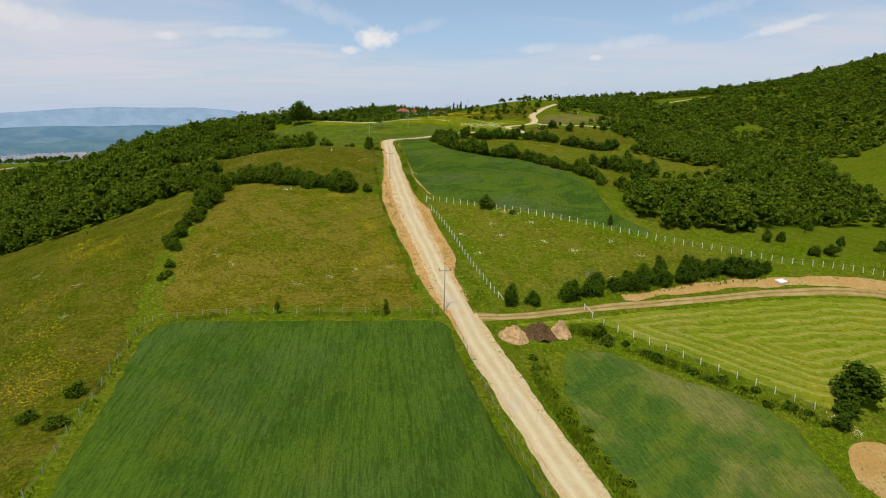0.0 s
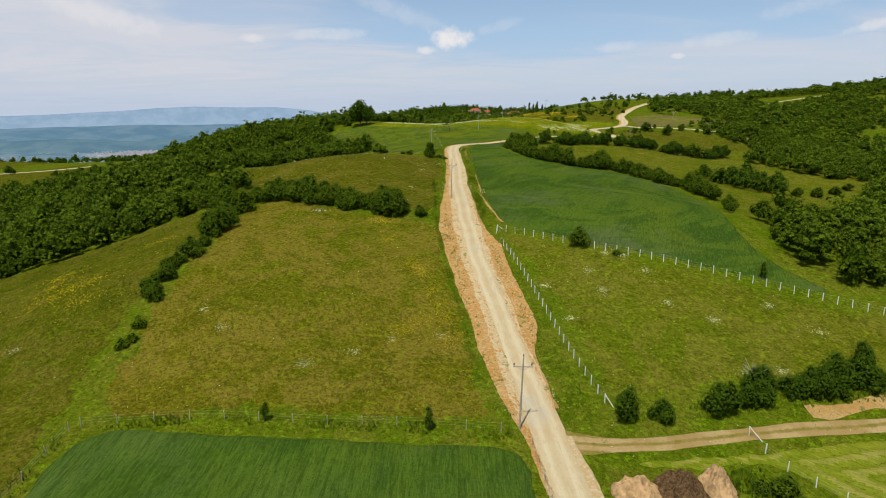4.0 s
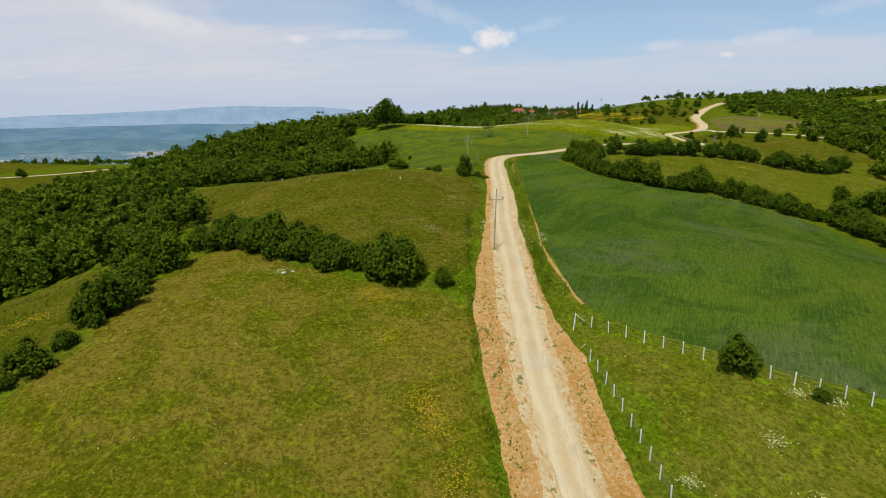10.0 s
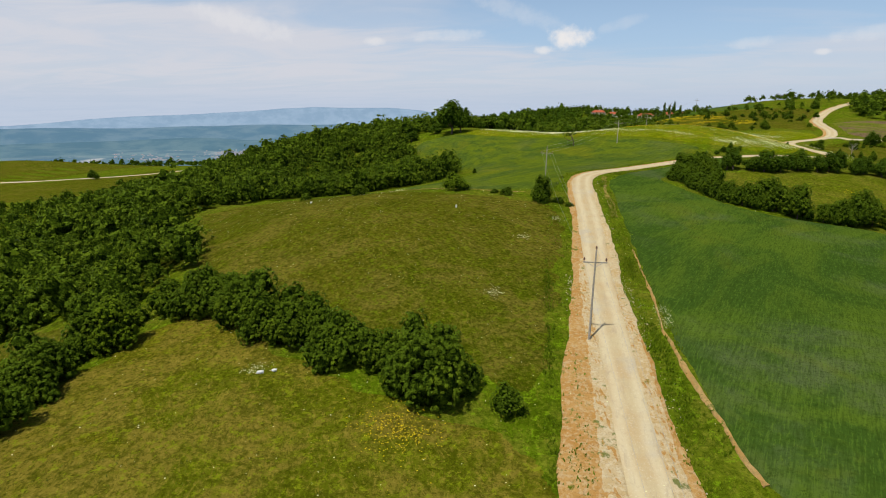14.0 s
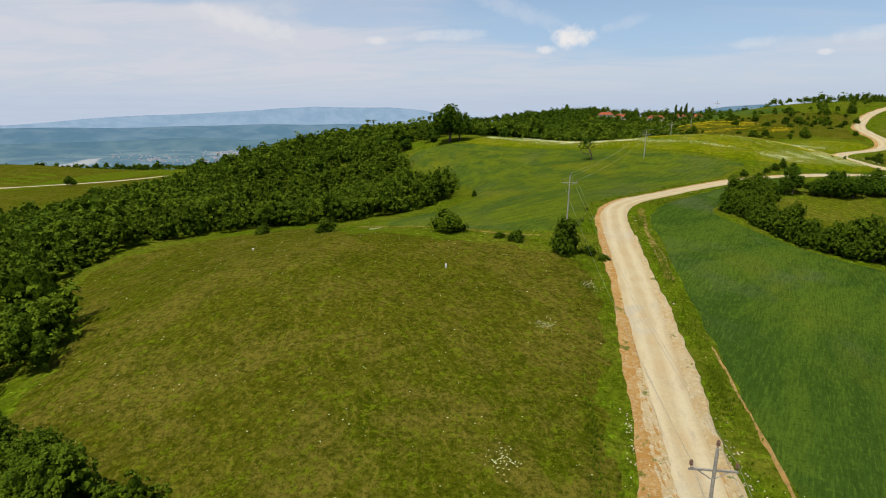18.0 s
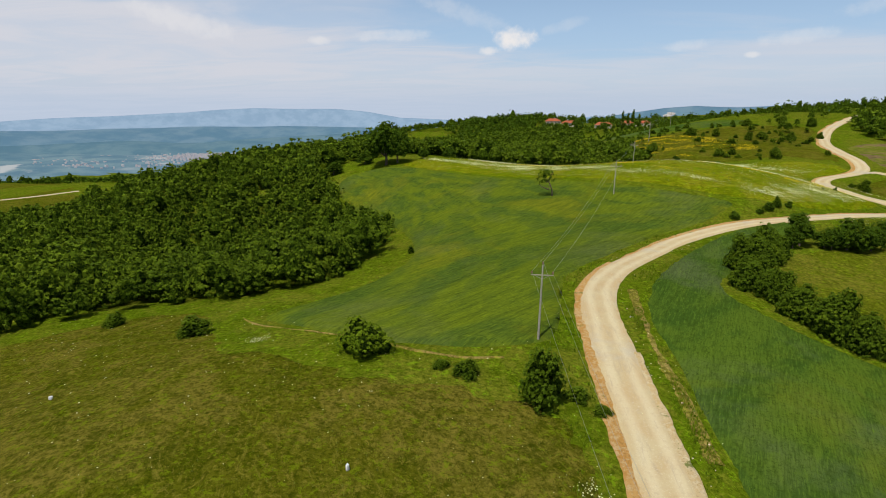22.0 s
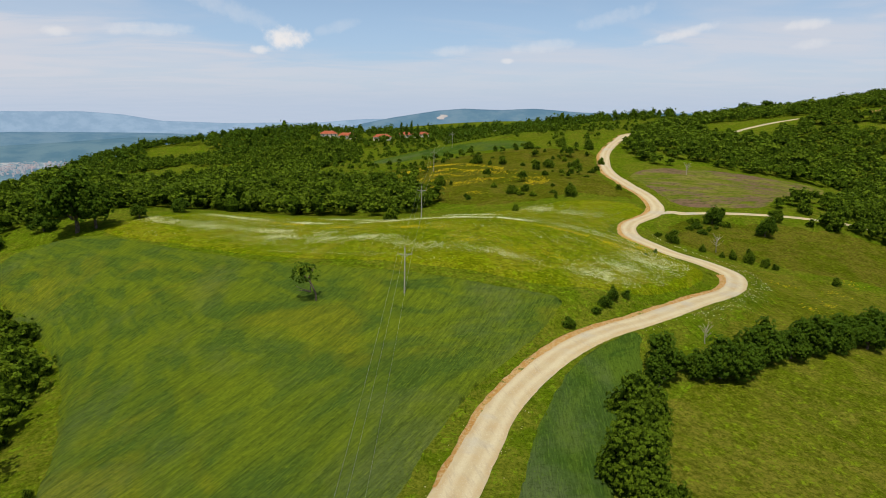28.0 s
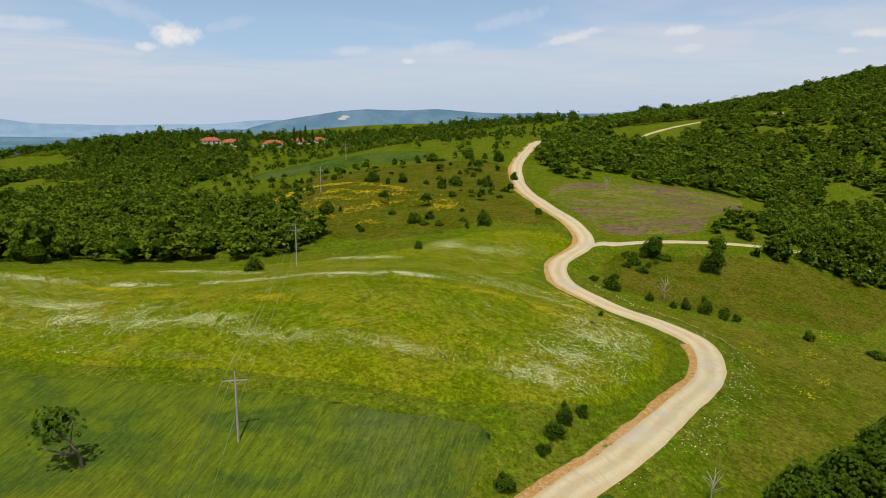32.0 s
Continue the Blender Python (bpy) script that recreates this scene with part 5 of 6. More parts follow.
for x, y, w, h, leaf in ((69, 388.5, 4.6, 5.6, "dark"), (78.5, 379.5, 5.0, 6.2, "dark"), (88, 389, 4.0, 4.0, "oak"), (75, 394, 2.4, 2.4, "oak")):
    set_plant("tree", x, y, w, h, leaf, "dark rounded tree beside the side track", "side track trees")
for x, y, w, h in ((48, 371, 3.2, 3.0), (53, 366, 1.6, 2.0), (58.5, 362.5, 1.7, 2.6), (61.5, 361, 2.6, 3.4), (64, 359, 2.4, 2.4), (66, 358, 1.8, 1.6), (75, 350.5, 2.0, 1.8), (56, 363, 1.4, 1.4), (47, 376, 2.0, 1.4), (68, 385, 1.6, 1.2), (60, 384, 2.4, 1.3), (84, 345, 3.4, 1.6)):
    set_plant("shrub", x, y, w, h, "oak", "small green shrub on the slope below the road", "slope shrubs")
for x, y, w, h in ((38, 414, 4.0, 4.4), (17.5, 401.5, 2.2, 2.2), (22, 424, 3.6, 3.0), (33, 413, 1.2, 1.8), (27, 425, 3.0, 2.4), (56, 460, 4, 4), (46, 462, 5, 4), (40, 458, 4, 3), (30, 470, 4, 3), (21, 475, 5, 4), (2, 445, 5, 4), (76, 499, 5, 4.5), (66, 507, 5, 4.5), (51, 508, 5, 4), (70, 470, 3, 3)):
    set_plant("shrub", x, y, w, h, "oak", "leafy shrub on the ridge pasture", "pasture shrubs")
for k in range(60):
    x, y = plant_rng.uniform(-20, 60), plant_rng.uniform(418, 520)
    if road_near([x], [y])[0][0] > 6 and not (x < 0 and y < 450):
        set_plant("shrub", x, y, plant_rng.uniform(1.2, 3.2), plant_rng.uniform(0.8, 2.4), plant_rng.choice(("oak", "dark", "light")), "small shrub on the ridge pasture", "pasture shrubs")
for x, y, w, h in ((68.5, 91, 9.0, 6.5), (65, 88, 4.5, 3.2), (62, 85, 3.4, 2.4)):
    set_plant("tree", x, y, w, h, "dark", "broad dark tree at the hay field's corner", "hay field trees")
hedge([(26, 103), (33, 99), (42, 94.5), (52, 89.5), (60, 86)], 2.6, 2.2, 1.1, "oak", "low green shrub along the ditch", "ditch shrubs", spread=1.2)
set_plant("shrub", 28.2, 102.6, 3.4, 2.4, "oak", "round green bush beside the ditch", "")
hedge([(15, 92), (16, 84), (19, 75), (23, 66), (28, 55)], 1.9, 1.7, 0.8, "light", "weedy green clump beside the road", "roadside weeds", spread=0.8)
for x, y, w, h in ((-52, 78, 3.6, 1.8), (-50, 70, 3.2, 1.6), (-55, 72, 3.0, 1.4), (-57, 66, 3.4, 1.6)):
    set_plant("shrub", x, y, w, h, "oak", "low bush in the flowery pasture", "pasture bushes")
set_plant("tree", -430, 510, 9, 9, "dark", "single tree beside the far lane", "")
set_plant("tree", 320, 748, 24, 11, "dark", "clump of dark trees on the skyline", "skyline trees")
set_plant("tree", 334, 742, 20, 10, "dark", "clump of dark trees on the skyline", "skyline trees")
for x, y, h in ((14, 806, 15), (19, 808, 13), (23, 805, 17), (30, 815, 12)):
    set_plant("slender_tree", x, y, 5, h, "dark", "tall dark conifer above the village", "village conifers")

for k in range(16):
    set_plant("shrub", plant_rng.uniform(61, 72), plant_rng.uniform(381, 393), plant_rng.uniform(1.4, 3.0), plant_rng.uniform(1.0, 2.6), plant_rng.choice(("oak", "light", "dark")), "leafy shrub below the side track", "side track shrubs")
# the leaning fruit tree in the wheat
lean = new("leaning_tree")
tv, tf = trunk_shape(77, 4.8, 0.19, 6)
part("trunk", mesh_of("trunk", tv, tf, M_BARK), M_BARK, lean)
cv, cf, cw = crown_shape(78, 9, 110, 26, 0.036, 1.0, 0.9, 0.5, 3, tuft=0.13)
part("crown", mesh_of("crown", cv * np.array((2.3, 2.3, 2.5)) + np.array((0, 0, 3.4)), cf, M_LEAF_DARK, False, None, M_INNER_SHADE, cw), M_LEAF_DARK, lean, "thin leafy crown with gaps")
lean.matrix_basis = pose(-32.4, 330.4, land1(-32.4, 330.4), 4, -19, 0)
tagged(lean, "leaning old fruit tree standing in the wheat", "tree")

# ---- boxes, rods and lathed shapes ----


def box(bm, size, at, turn=None, bevel=0.0):
    got = bmesh.ops.create_cube(bm, size=1.0)
    m = Matrix.Translation(at) @ (turn or Matrix.Identity(4)) @ Matrix.Diagonal((*size, 1))
    bmesh.ops.transform(bm, matrix=m, verts=got["verts"])
    if bevel:
        edges = list({e for v in got["verts"] for e in v.link_edges})
        bmesh.ops.bevel(bm, geom=edges, offset=bevel, segments=1, affect="EDGES")


def rod(bm, a, b, ra, rb, sides=8):
    a, b = Vector(a), Vector(b)
    got = bmesh.ops.create_cone(bm, cap_ends=True, segments=sides, radius1=ra, radius2=rb, depth=(b - a).length)
    q = (b - a).to_track_quat("Z", "Y").to_matrix().to_4x4()
    bmesh.ops.transform(bm, matrix=Matrix.Translation((a + b) / 2) @ q, verts=got["verts"])


def lathe(bm, profile, at, sides=10):
    rings = [[bm.verts.new((at[0] + r * math.cos(k * 2 * math.pi / sides), at[1] + r * math.sin(k * 2 * math.pi / sides), at[2] + z)) for k in range(sides)] for r, z in profile]
    for lo, hi in zip(rings, rings[1:]):
        for k in range(sides):
            bm.faces.new((lo[k], lo[(k + 1) % sides], hi[(k + 1) % sides], hi[k]))
    bm.faces.new(rings[0][::-1])
    bm.faces.new(rings[-1])


# ---- power line ----
# place, turn and how tall each one is against the tallest
POLES = [(14.5, 20, 8, 1.0), (0.1, 108.2, 8, 1.0), (-16.6, 187.4, 12, 1.0), (-30.1, 249.8, 8, 0.87), (-18.8, 328.8, -5, 0.82), (-9.4, 395.5, -8, 0.94), (3.0, 470, -8, 0.9), (22.0, 548, -8, 0.9)]
POLE_H = 9.3


def power_pole():
    pole = new("power_pole")
    bm = bmesh.new()
    rod(bm, (0, 0, -0.4), (0, 0, POLE_H), 0.125, 0.075, 10)
    part("post", bm, M_CONCRETE, pole)
    bm = bmesh.new()
    box(bm, (2.3, 0.09, 0.11), (0, 0.13, POLE_H - 1.25), bevel=0.01)
    part("crossarm", bm, M_CONCRETE, pole)
    for s in (-1, 1):
        bm = bmesh.new()
        rod(bm, (s * 0.75, 0.13, POLE_H - 1.28), (0, 0.12, POLE_H - 1.75), 0.025, 0.025, 6)
        part("brace", bm, M_WIRE, pole)
    for x, z in ((-1.05, POLE_H - 1.18), (1.05, POLE_H - 1.18), (0.0, POLE_H)):
        bm = bmesh.new()
        lathe(bm, ((0.02, 0), (0.02, 0.12), (0.09, 0.14), (0.10, 0.20), (0.06, 0.24), (0.09, 0.27), (0.085, 0.33), (0.04, 0.40)), (x, 0.13 if x else 0, z))
        part("insulator", bm, M_PORCELAIN, pole, "brown porcelain insulator")
    return pole


first_pole = power_pole()
heads = []
for i, (x, y, turn, tall) in enumerate(POLES):
    m = pose(x, y, land1(x, y), 0, 1.4, turn) @ Matrix.Diagonal((1, 1, tall, 1))
    ob = first_pole if i == 0 else copy_thing(first_pole, m)
    ob.matrix_basis = m
    tagged(ob, "grey concrete power pole with a crossarm and insulators", "power pole", "power line poles")
    heads.append([m @ Vector(p) for p in ((-1.05, 0.13, POLE_H - 0.85), (1.05, 0.13, POLE_H - 0.85), (0, 0, POLE_H + 0.35))])


def cable(name, ends, sag, radius, label):
    """Hanging wires between two sets of points, as one mesh of thin three-sided tubes."""
    v, f = [], []
    for a, b in ends:
        i, n = len(v), 17
        for k in range(n):
            t = k / (n - 1)
            c = a.lerp(b, t) - Vector((0, 0, sag * 4 * t * (1 - t)))
            for q in range(3):
                v.append((c.x + radius * math.cos(q * 2.094), c.y, c.z + radius * math.sin(q * 2.094)))
        for k in range(n - 1):
            for q in range(3):
                f.append((i + k * 3 + q, i + k * 3 + (q + 1) % 3, i + k * 3 + 3 + (q + 1) % 3, i + k * 3 + 3 + q))
    return tagged(new(name, mesh_of(name, v, f, M_WIRE)), label, "cable", "power line cables")


for a, b in zip(heads, heads[1:]):
    for p, q in zip(a, b):
        cable("power_cable", [(p, q)], 1.1, 0.009, "thin grey overhead power cable between poles")


# ---- fences ----
def fence(line, gap, high, thick, material, label, post_label, strands=3, lean_most=2.5, braces=()):
    thing = new("fence")
    pts = spline(line, 0.5)
    run = np.concatenate([[0], np.cumsum(np.linalg.norm(np.diff(pts, axis=0), axis=1))])
    marks = np.arange(0, run[-1] + 0.01, gap)
    tops = []
    bm = bmesh.new()
    box(bm, (thick, thick, high + 0.3), (0, 0, (high - 0.3) / 2), bevel=thick * 0.12)
    me = bpy.data.meshes.new("post")
    bm.to_mesh(me)
    bm.free()
    me.materials.append(material)
    for s in marks:
        x, y = float(np.interp(s, run, pts[:, 0])), float(np.interp(s, run, pts[:, 1]))
        z = land1(x, y)
        ob = part("post", me, material, thing, post_label)
        ob.matrix_basis = pose(x, y, z, plant_rng.uniform(-lean_most, lean_most), plant_rng.uniform(-lean_most, lean_most), plant_rng.uniform(0, 40))
        tops.append(Vector((x, y, z)))
    v, f = [], []
    for lev in range(strands):
        h = high * (0.35 + 0.55 * lev / max(1, strands - 1))
        for a, b in zip(tops, tops[1:]):
            i = len(v)
            for c in (a, b):
                for q in range(3):
                    v.append((c.x + 0.007 * math.cos(q * 2.094), c.y, c.z + h + 0.007 * math.sin(q * 2.094)))
            f += [(i + q, i + (q + 1) % 3, i + 3 + (q + 1) % 3, i + 3 + q) for q in range(3)]
    part("wire", mesh_of("wire", v, f, M_WIRE), M_WIRE, thing, "thin barbed wire")
    for x, y, dx, dy in braces:
        bm = bmesh.new()
        z = land1(x, y)
        rod(bm, (x + dx, y + dy, land1(x + dx, y + dy)), (x, y, z + high * 0.9), thick * 0.5, thick * 0.5, 6)
        part("brace", bm, material, thing)
    return tagged(thing, label, "fence")


fence([(11, 115), (8, 124), (3.2, 140), (-0.6, 152), (-3.6, 160)], 2.0, 1.35, 0.10, M_POST, "white concrete post and wire fence beside the road", "", braces=((11, 115, 1.0, -0.8), (-3.6, 160, -0.4, 1.2)))
fence([(-4.6, 165.8), (6, 160.2), (15, 156), (26, 152), (36, 148.6), (49, 144), (60, 139.5), (68, 136), (77, 131), (88, 129), (99, 127.5), (112, 126)], 2.1, 1.4, 0.10, M_POST, "white concrete post and wire fence along the wheat", "", braces=((-4.6, 165.8, 1.1, 0.4), (-4.6, 165.8, -0.2, -1.2)))
fence([(27.5, 111.3), (29.5, 106.5), (35, 102.2), (41, 98.4), (50, 93.6), (55, 91), (61.5, 87.5)], 2.9, 1.3, 0.10, M_POST, "white post and wire fence beside the hay field", "", braces=((27.5, 111.3, 1.3, -0.8),))
fence([(1.6, 105.4), (4, 93.5), (6.7, 80), (9.8, 68), (12.5, 60), (18, 45)], 3.0, 1.15, 0.075, M_WOOD, "weathered wooden post and wire fence beside the wheat", "")
fence([(-52, 101.8), (-38, 104.8), (-24, 106), (-10, 107.5), (-1, 107.4)], 4.2, 1.3, 0.09, M_WOOD, "wooden post fence between wheat and meadow", "")
fence([(-53, 101), (-51.3, 88), (-49, 78), (-47, 68), (-45, 60), (-43, 48)], 4.2, 1.25, 0.09, M_WOOD, "leaning wooden post fence beside the pasture", "", lean_most=6)


# ---- the village on the ridge ----
def house(x, y, turn, wide, deep, storeys, label):
    thing = new("house")
    tall = storeys * 2.8
    bm = bmesh.new()
    box(bm, (wide, deep, tall + 1.0), (0, 0, (tall - 1.0) / 2))
    part("wall", bm, M_WALL, thing)
    bm = bmesh.new()
    o, ridge_h = 0.5, deep * 0.28
    c = [(-wide / 2 - o, -deep / 2 - o, tall), (wide / 2 + o, -deep / 2 - o, tall), (wide / 2 + o, deep / 2 + o, tall), (-wide / 2 - o, deep / 2 + o, tall)]
    r = [(-wide / 2 + deep * 0.35, 0, tall + ridge_h), (wide / 2 - deep * 0.35, 0, tall + ridge_h)]
    vs = [bm.verts.new(p) for p in c + r]
    for q in ((0, 1, 5, 4), (1, 2, 5), (2, 3, 4, 5), (3, 0, 4), (3, 2, 1, 0)):
        bm.faces.new([vs[k] for k in q])
    roof = part("roof", bm, M_ROOF, thing, "red tiled hipped roof")
    bm = bmesh.new()
    box(bm, (0.6, 0.6, 1.6), (wide * 0.2, 0.6, tall + ridge_h * 0.8), bevel=0.04)
    part("chimney", bm, M_WALL, roof)
    for s in range(storeys):
        for k in range(max(2, int(wide // 3))):
            px = -wide / 2 + (k + 0.5) * wide / max(2, int(wide // 3))
            bm = bmesh.new()
            box(bm, (1.1, 0.08, 1.3), (px, -deep / 2 - 0.03, s * 2.8 + 1.6))
            part("window", bm, M_GLASS, thing)
    bm = bmesh.new()
    box(bm, (1.0, 0.1, 2.1), (wide * 0.08, -deep / 2 - 0.04, 1.05))
    part("door", bm, M_WOOD, thing)
    thing.matrix_basis = pose(x, y, land1(x, y), 0, 0, turn)
    return tagged(thing, label, "house", "village houses")


HOUSES = [(-52, 800, 10, 14, 9, 2), (-36, 806, 4, 15, 9, 1), (-4, 800, -4, 16, 9, 1), (20, 824, 8, 16, 9, 1), (36, 830, -6, 12, 8, 1), (64, 850, 0, 9, 8, 1), (112, 870, 12, 10, 8, 1)]
for row in HOUSES:
    house(*row, "white house with a red tiled roof among trees" if row[5] == 2 else "low house with a red tiled roof among trees")

# a far town on the valley floor; its walls glow to imitate haze
town_rng = np.random.default_rng(4)
cube_v = np.array([(x, y, z) for z in (0, 1) for y in (-0.5, 0.5) for x in (-0.5, 0.5)])
cube_f = np.array([(0, 1, 5, 4), (1, 3, 7, 5), (3, 2, 6, 7), (2, 0, 4, 6), (4, 5, 7, 6)])
n = 1100
ta = np.radians(np.concatenate([town_rng.normal(-33, 3.4, 800), town_rng.uniform(-48, -24, 300)]))
tr = np.concatenate([town_rng.normal(2750, 110, 800), town_rng.uniform(2350, 3000, 300)])
M_TOWN = haze_material("hazed_town_walls", (0.24, 0.23, 0.21), (0.30, 0.19, 0.15), 0.05, (0.30, 0.36, 0.45), 0.55)
town_spots = np.stack([tr * np.sin(ta), 250 + tr * np.cos(ta), np.full(n, -156.0)], -1)
joined("town", [(cube_v, cube_f)], town_spots, town_rng.uniform(0, 3, n), np.stack([town_rng.uniform(4, 11, n), town_rng.uniform(4, 9, n), town_rng.uniform(8, 11, n)], -1), np.zeros(n, int), M_TOWN, "town spread over the valley floor, haze glow painted in", "town")

# ---- grass, flowers and stones ----
def value_noise(x, y, scale, seed):
    """Smooth noise between 0 and 1."""
    table = np.random.default_rng(seed).uniform(size=(64, 64))
    u, v = np.asarray(x) / scale + 1000, np.asarray(y) / scale + 1000
    i, j = np.floor(u).astype(int), np.floor(v).astype(int)
    a, b = u - i, v - j
    a, b = a * a * (3 - 2 * a), b * b * (3 - 2 * b)
    t = lambda p, q: table[p % 64, q % 64]
    return (t(i, j) * (1 - a) + t(i + 1, j) * a) * (1 - b) + (t(i, j + 1) * (1 - a) + t(i + 1, j + 1) * a) * b


def tuft_shape(seed, blades, wide):
    rng = np.random.default_rng(seed)
    v, f = [], []
    for k in range(blades):
        a = rng.uniform(0, 6.28)
        out_by, tall = rng.uniform(0.1, 0.5), rng.uniform(0.6, 1.0)
        c, s = math.cos(a), math.sin(a)
        base = np.array((c * 0.12, s * 0.12, -0.1))
        tip = np.array((c * out_by, s * out_by, tall))
        side_by = np.array((-s, c, 0)) * wide
        i = len(v)
        v += [base - side_by, base + side_by, tip + side_by * 0.35, tip - side_by * 0.35]
        f.append((i, i + 1, i + 2, i + 3))
    return np.array(v), np.array(f)


TUFTS = [tuft_shape(k, 4, 0.16) for k in range(4)]


def grass(name, poly, count, tall, material, label, seed, clump=None, lift=0.0):
    rng = np.random.default_rng(seed)
    line = spline(poly, 4.0, closed=True)
    X = rng.uniform(line[:, 0].min(), line[:, 0].max(), count * 2)
    Y = rng.uniform(line[:, 1].min(), line[:, 1].max(), count * 2)
    ok = inside_distance(X, Y, line) < -0.4
    if clump:
        ok &= value_noise(X, Y, clump, seed) > rng.uniform(0.25, 0.75, len(X))
    ok &= road_near(X, Y)[0] > 3.4
    X, Y = X[ok][:count], Y[ok][:count]
    n = len(X)
    h = tall * rng.uniform(0.5, 1.3, n)
    return joined(name, TUFTS, np.stack([X, Y, land(X, Y) + lift], -1), rng.uniform(0, 6.28, n), np.stack([h * 0.9, h * 0.9, h], -1), rng.integers(0, len(TUFTS), n), material, label, "grass")


CORRIDOR = [(-70, 40), (60, 40), (75, 95), (60, 135), (45, 150), (35, 165), (0, 168), (-8, 190), (-14, 230), (-20, 240), (-105, 262), (-100, 215), (-70, 186), (-95, 170), (-90, 100)]
grass("meadow_grass", CORRIDOR, 18000, 0.20, M_BLADE, "tufts of olive meadow grass", 201, 9.0)
grass("meadow_grass", [(-110, 235), (-70, 245), (-20, 240), (-55, 285), (-62, 310), (-90, 352), (-75, 320), (-75, 285), (-90, 262)], 5000, 0.20, M_BLADE, "tufts of green grass along the wood", 202, 7.0)
grass("meadow_grass", [(15, 262), (45, 255), (70, 320), (112, 350), (110, 385), (62, 392), (48, 372), (50, 345), (30, 322), (10, 300), (2, 280)], 8000, 0.20, M_BLADE, "tufts of olive grass on the slope", 203, 8.0)
grass("meadow_grass", [(-80, 388), (-60, 405), (10, 402), (52, 402), (36, 375), (40, 345), (20, 328), (-40, 354)], 8000, 0.20, M_BLADE, "tufts of bright grass among the daisies", 204, 8.0)

grass("rank_weeds", [(12.5, 95.5), (18, 96.5), (17, 84), (19.5, 74), (24, 62), (30, 50), (26, 50), (18, 68), (14, 82)], 7000, 0.62, M_LEAF_LIGHT, "rank green weeds beside the road", 211, 3.0)
grass("rank_weeds", [(22, 104), (27, 106), (33, 101), (42, 96), (52, 90.5), (62, 86), (60, 83.5), (50, 88.3), (40, 93), (29, 98.5), (22, 98.5)], 6000, 0.5, M_LEAF, "rank green weeds along the ditch", 212, 4.0)
grass("rank_weeds", [(14, 111), (26, 114), (38, 117.5), (56, 121.5), (70, 124), (70, 129), (54, 127.5), (36, 122), (20, 116.5), (12, 114)], 2600, 0.5, M_LEAF_LIGHT, "rank green weeds above the farm track", 213, 4.0)

grass("rank_weeds", [(-52, 103), (-38, 106), (-24, 107.3), (-10, 108.6), (-1, 108.4), (-1, 105.6), (-10, 105.4), (-24, 104.6), (-38, 103.4), (-50, 100.6)], 2200, 0.42, M_LEAF_LIGHT, "rank green weeds along the fence", 214, 3.0)
grass("rank_weeds", [(-52, 100), (-49, 86), (-45, 66), (-43, 50), (-46, 50), (-49, 66), (-52, 84), (-55, 100)], 1500, 0.42, M_LEAF_LIGHT, "rank green weeds along the pasture fence", 215, 3.0)
grass("dark_tussocks", [(-62, 120), (-66, 165), (-74, 184), (-105, 180), (-140, 160), (-148, 110), (-110, 55), (-72, 25), (-50, 40), (-54, 80)], 9000, 0.34, M_LEAF, "dark green tussocks over the pasture", 216, 7.0)

# a flower head: a small four-sided cap
PETALS = [(np.array([(-1, -0.8, 0), (0.9, -0.9, 0.1), (1, 0.8, 0), (-0.8, 1, 0.1), (0.1, 0, 0.9)]) * 0.5, np.array([(0, 1, 4), (1, 2, 4), (2, 3, 4), (3, 0, 4)]))]


def flowers(X, Y, size, material, label, seed, lift=0.3):
    rng = np.random.default_rng(seed)
    n = len(X)
    s = size * rng.uniform(0.5, 1.4, n)
    spots = np.stack([X, Y, land(X, Y) + lift * rng.uniform(0.7, 1.3, n)], -1)
    return joined("wild_flowers", PETALS, spots, rng.uniform(0, 6.28, n), np.stack([s, s, s], -1), np.zeros(n, int), material, label, "flowers")


def bands(poly, count, turn, long, across, share, seed):
    """Places in drawn-out drifts inside a closed line."""
    rng = np.random.default_rng(seed)
    line = spline(poly, 4.0, closed=True)
    X, Y = rng.uniform(line[:, 0].min(), line[:, 0].max(), count), rng.uniform(line[:, 1].min(), line[:, 1].max(), count)
    a = radians(turn)
    u, w = X * math.cos(a) + Y * math.sin(a), -X * math.sin(a) + Y * math.cos(a)
    drift = 0.5 * value_noise(u / long, w / across, 1.0, seed) + 0.25 * value_noise(u / long * 2.3, w / across * 2.3, 1.0, seed + 2) + 0.25 * value_noise(X, Y, 1.1, seed + 1)
    ok = (inside_distance(X, Y, line) < -0.5) & (drift > share + rng.uniform(-0.05, 0.15, count))
    return X[ok], Y[ok]


def clumps(centres, each, spread, seed):
    rng = np.random.default_rng(seed)
    c = np.repeat(np.array(centres, float), each, 0)
    return c[:, 0] + rng.normal(size=len(c)) * spread * rng.uniform(0.4, 1.4, len(c)), c[:, 1] + rng.normal(size=len(c)) * spread * rng.uniform(0.4, 1.4, len(c))


DAISY_FIELD = [(-82, 386), (-60, 403), (-10, 402), (36, 408), (52, 402), (36, 376), (39, 346), (22, 329), (2, 331), (-40, 354), (-60, 370)]


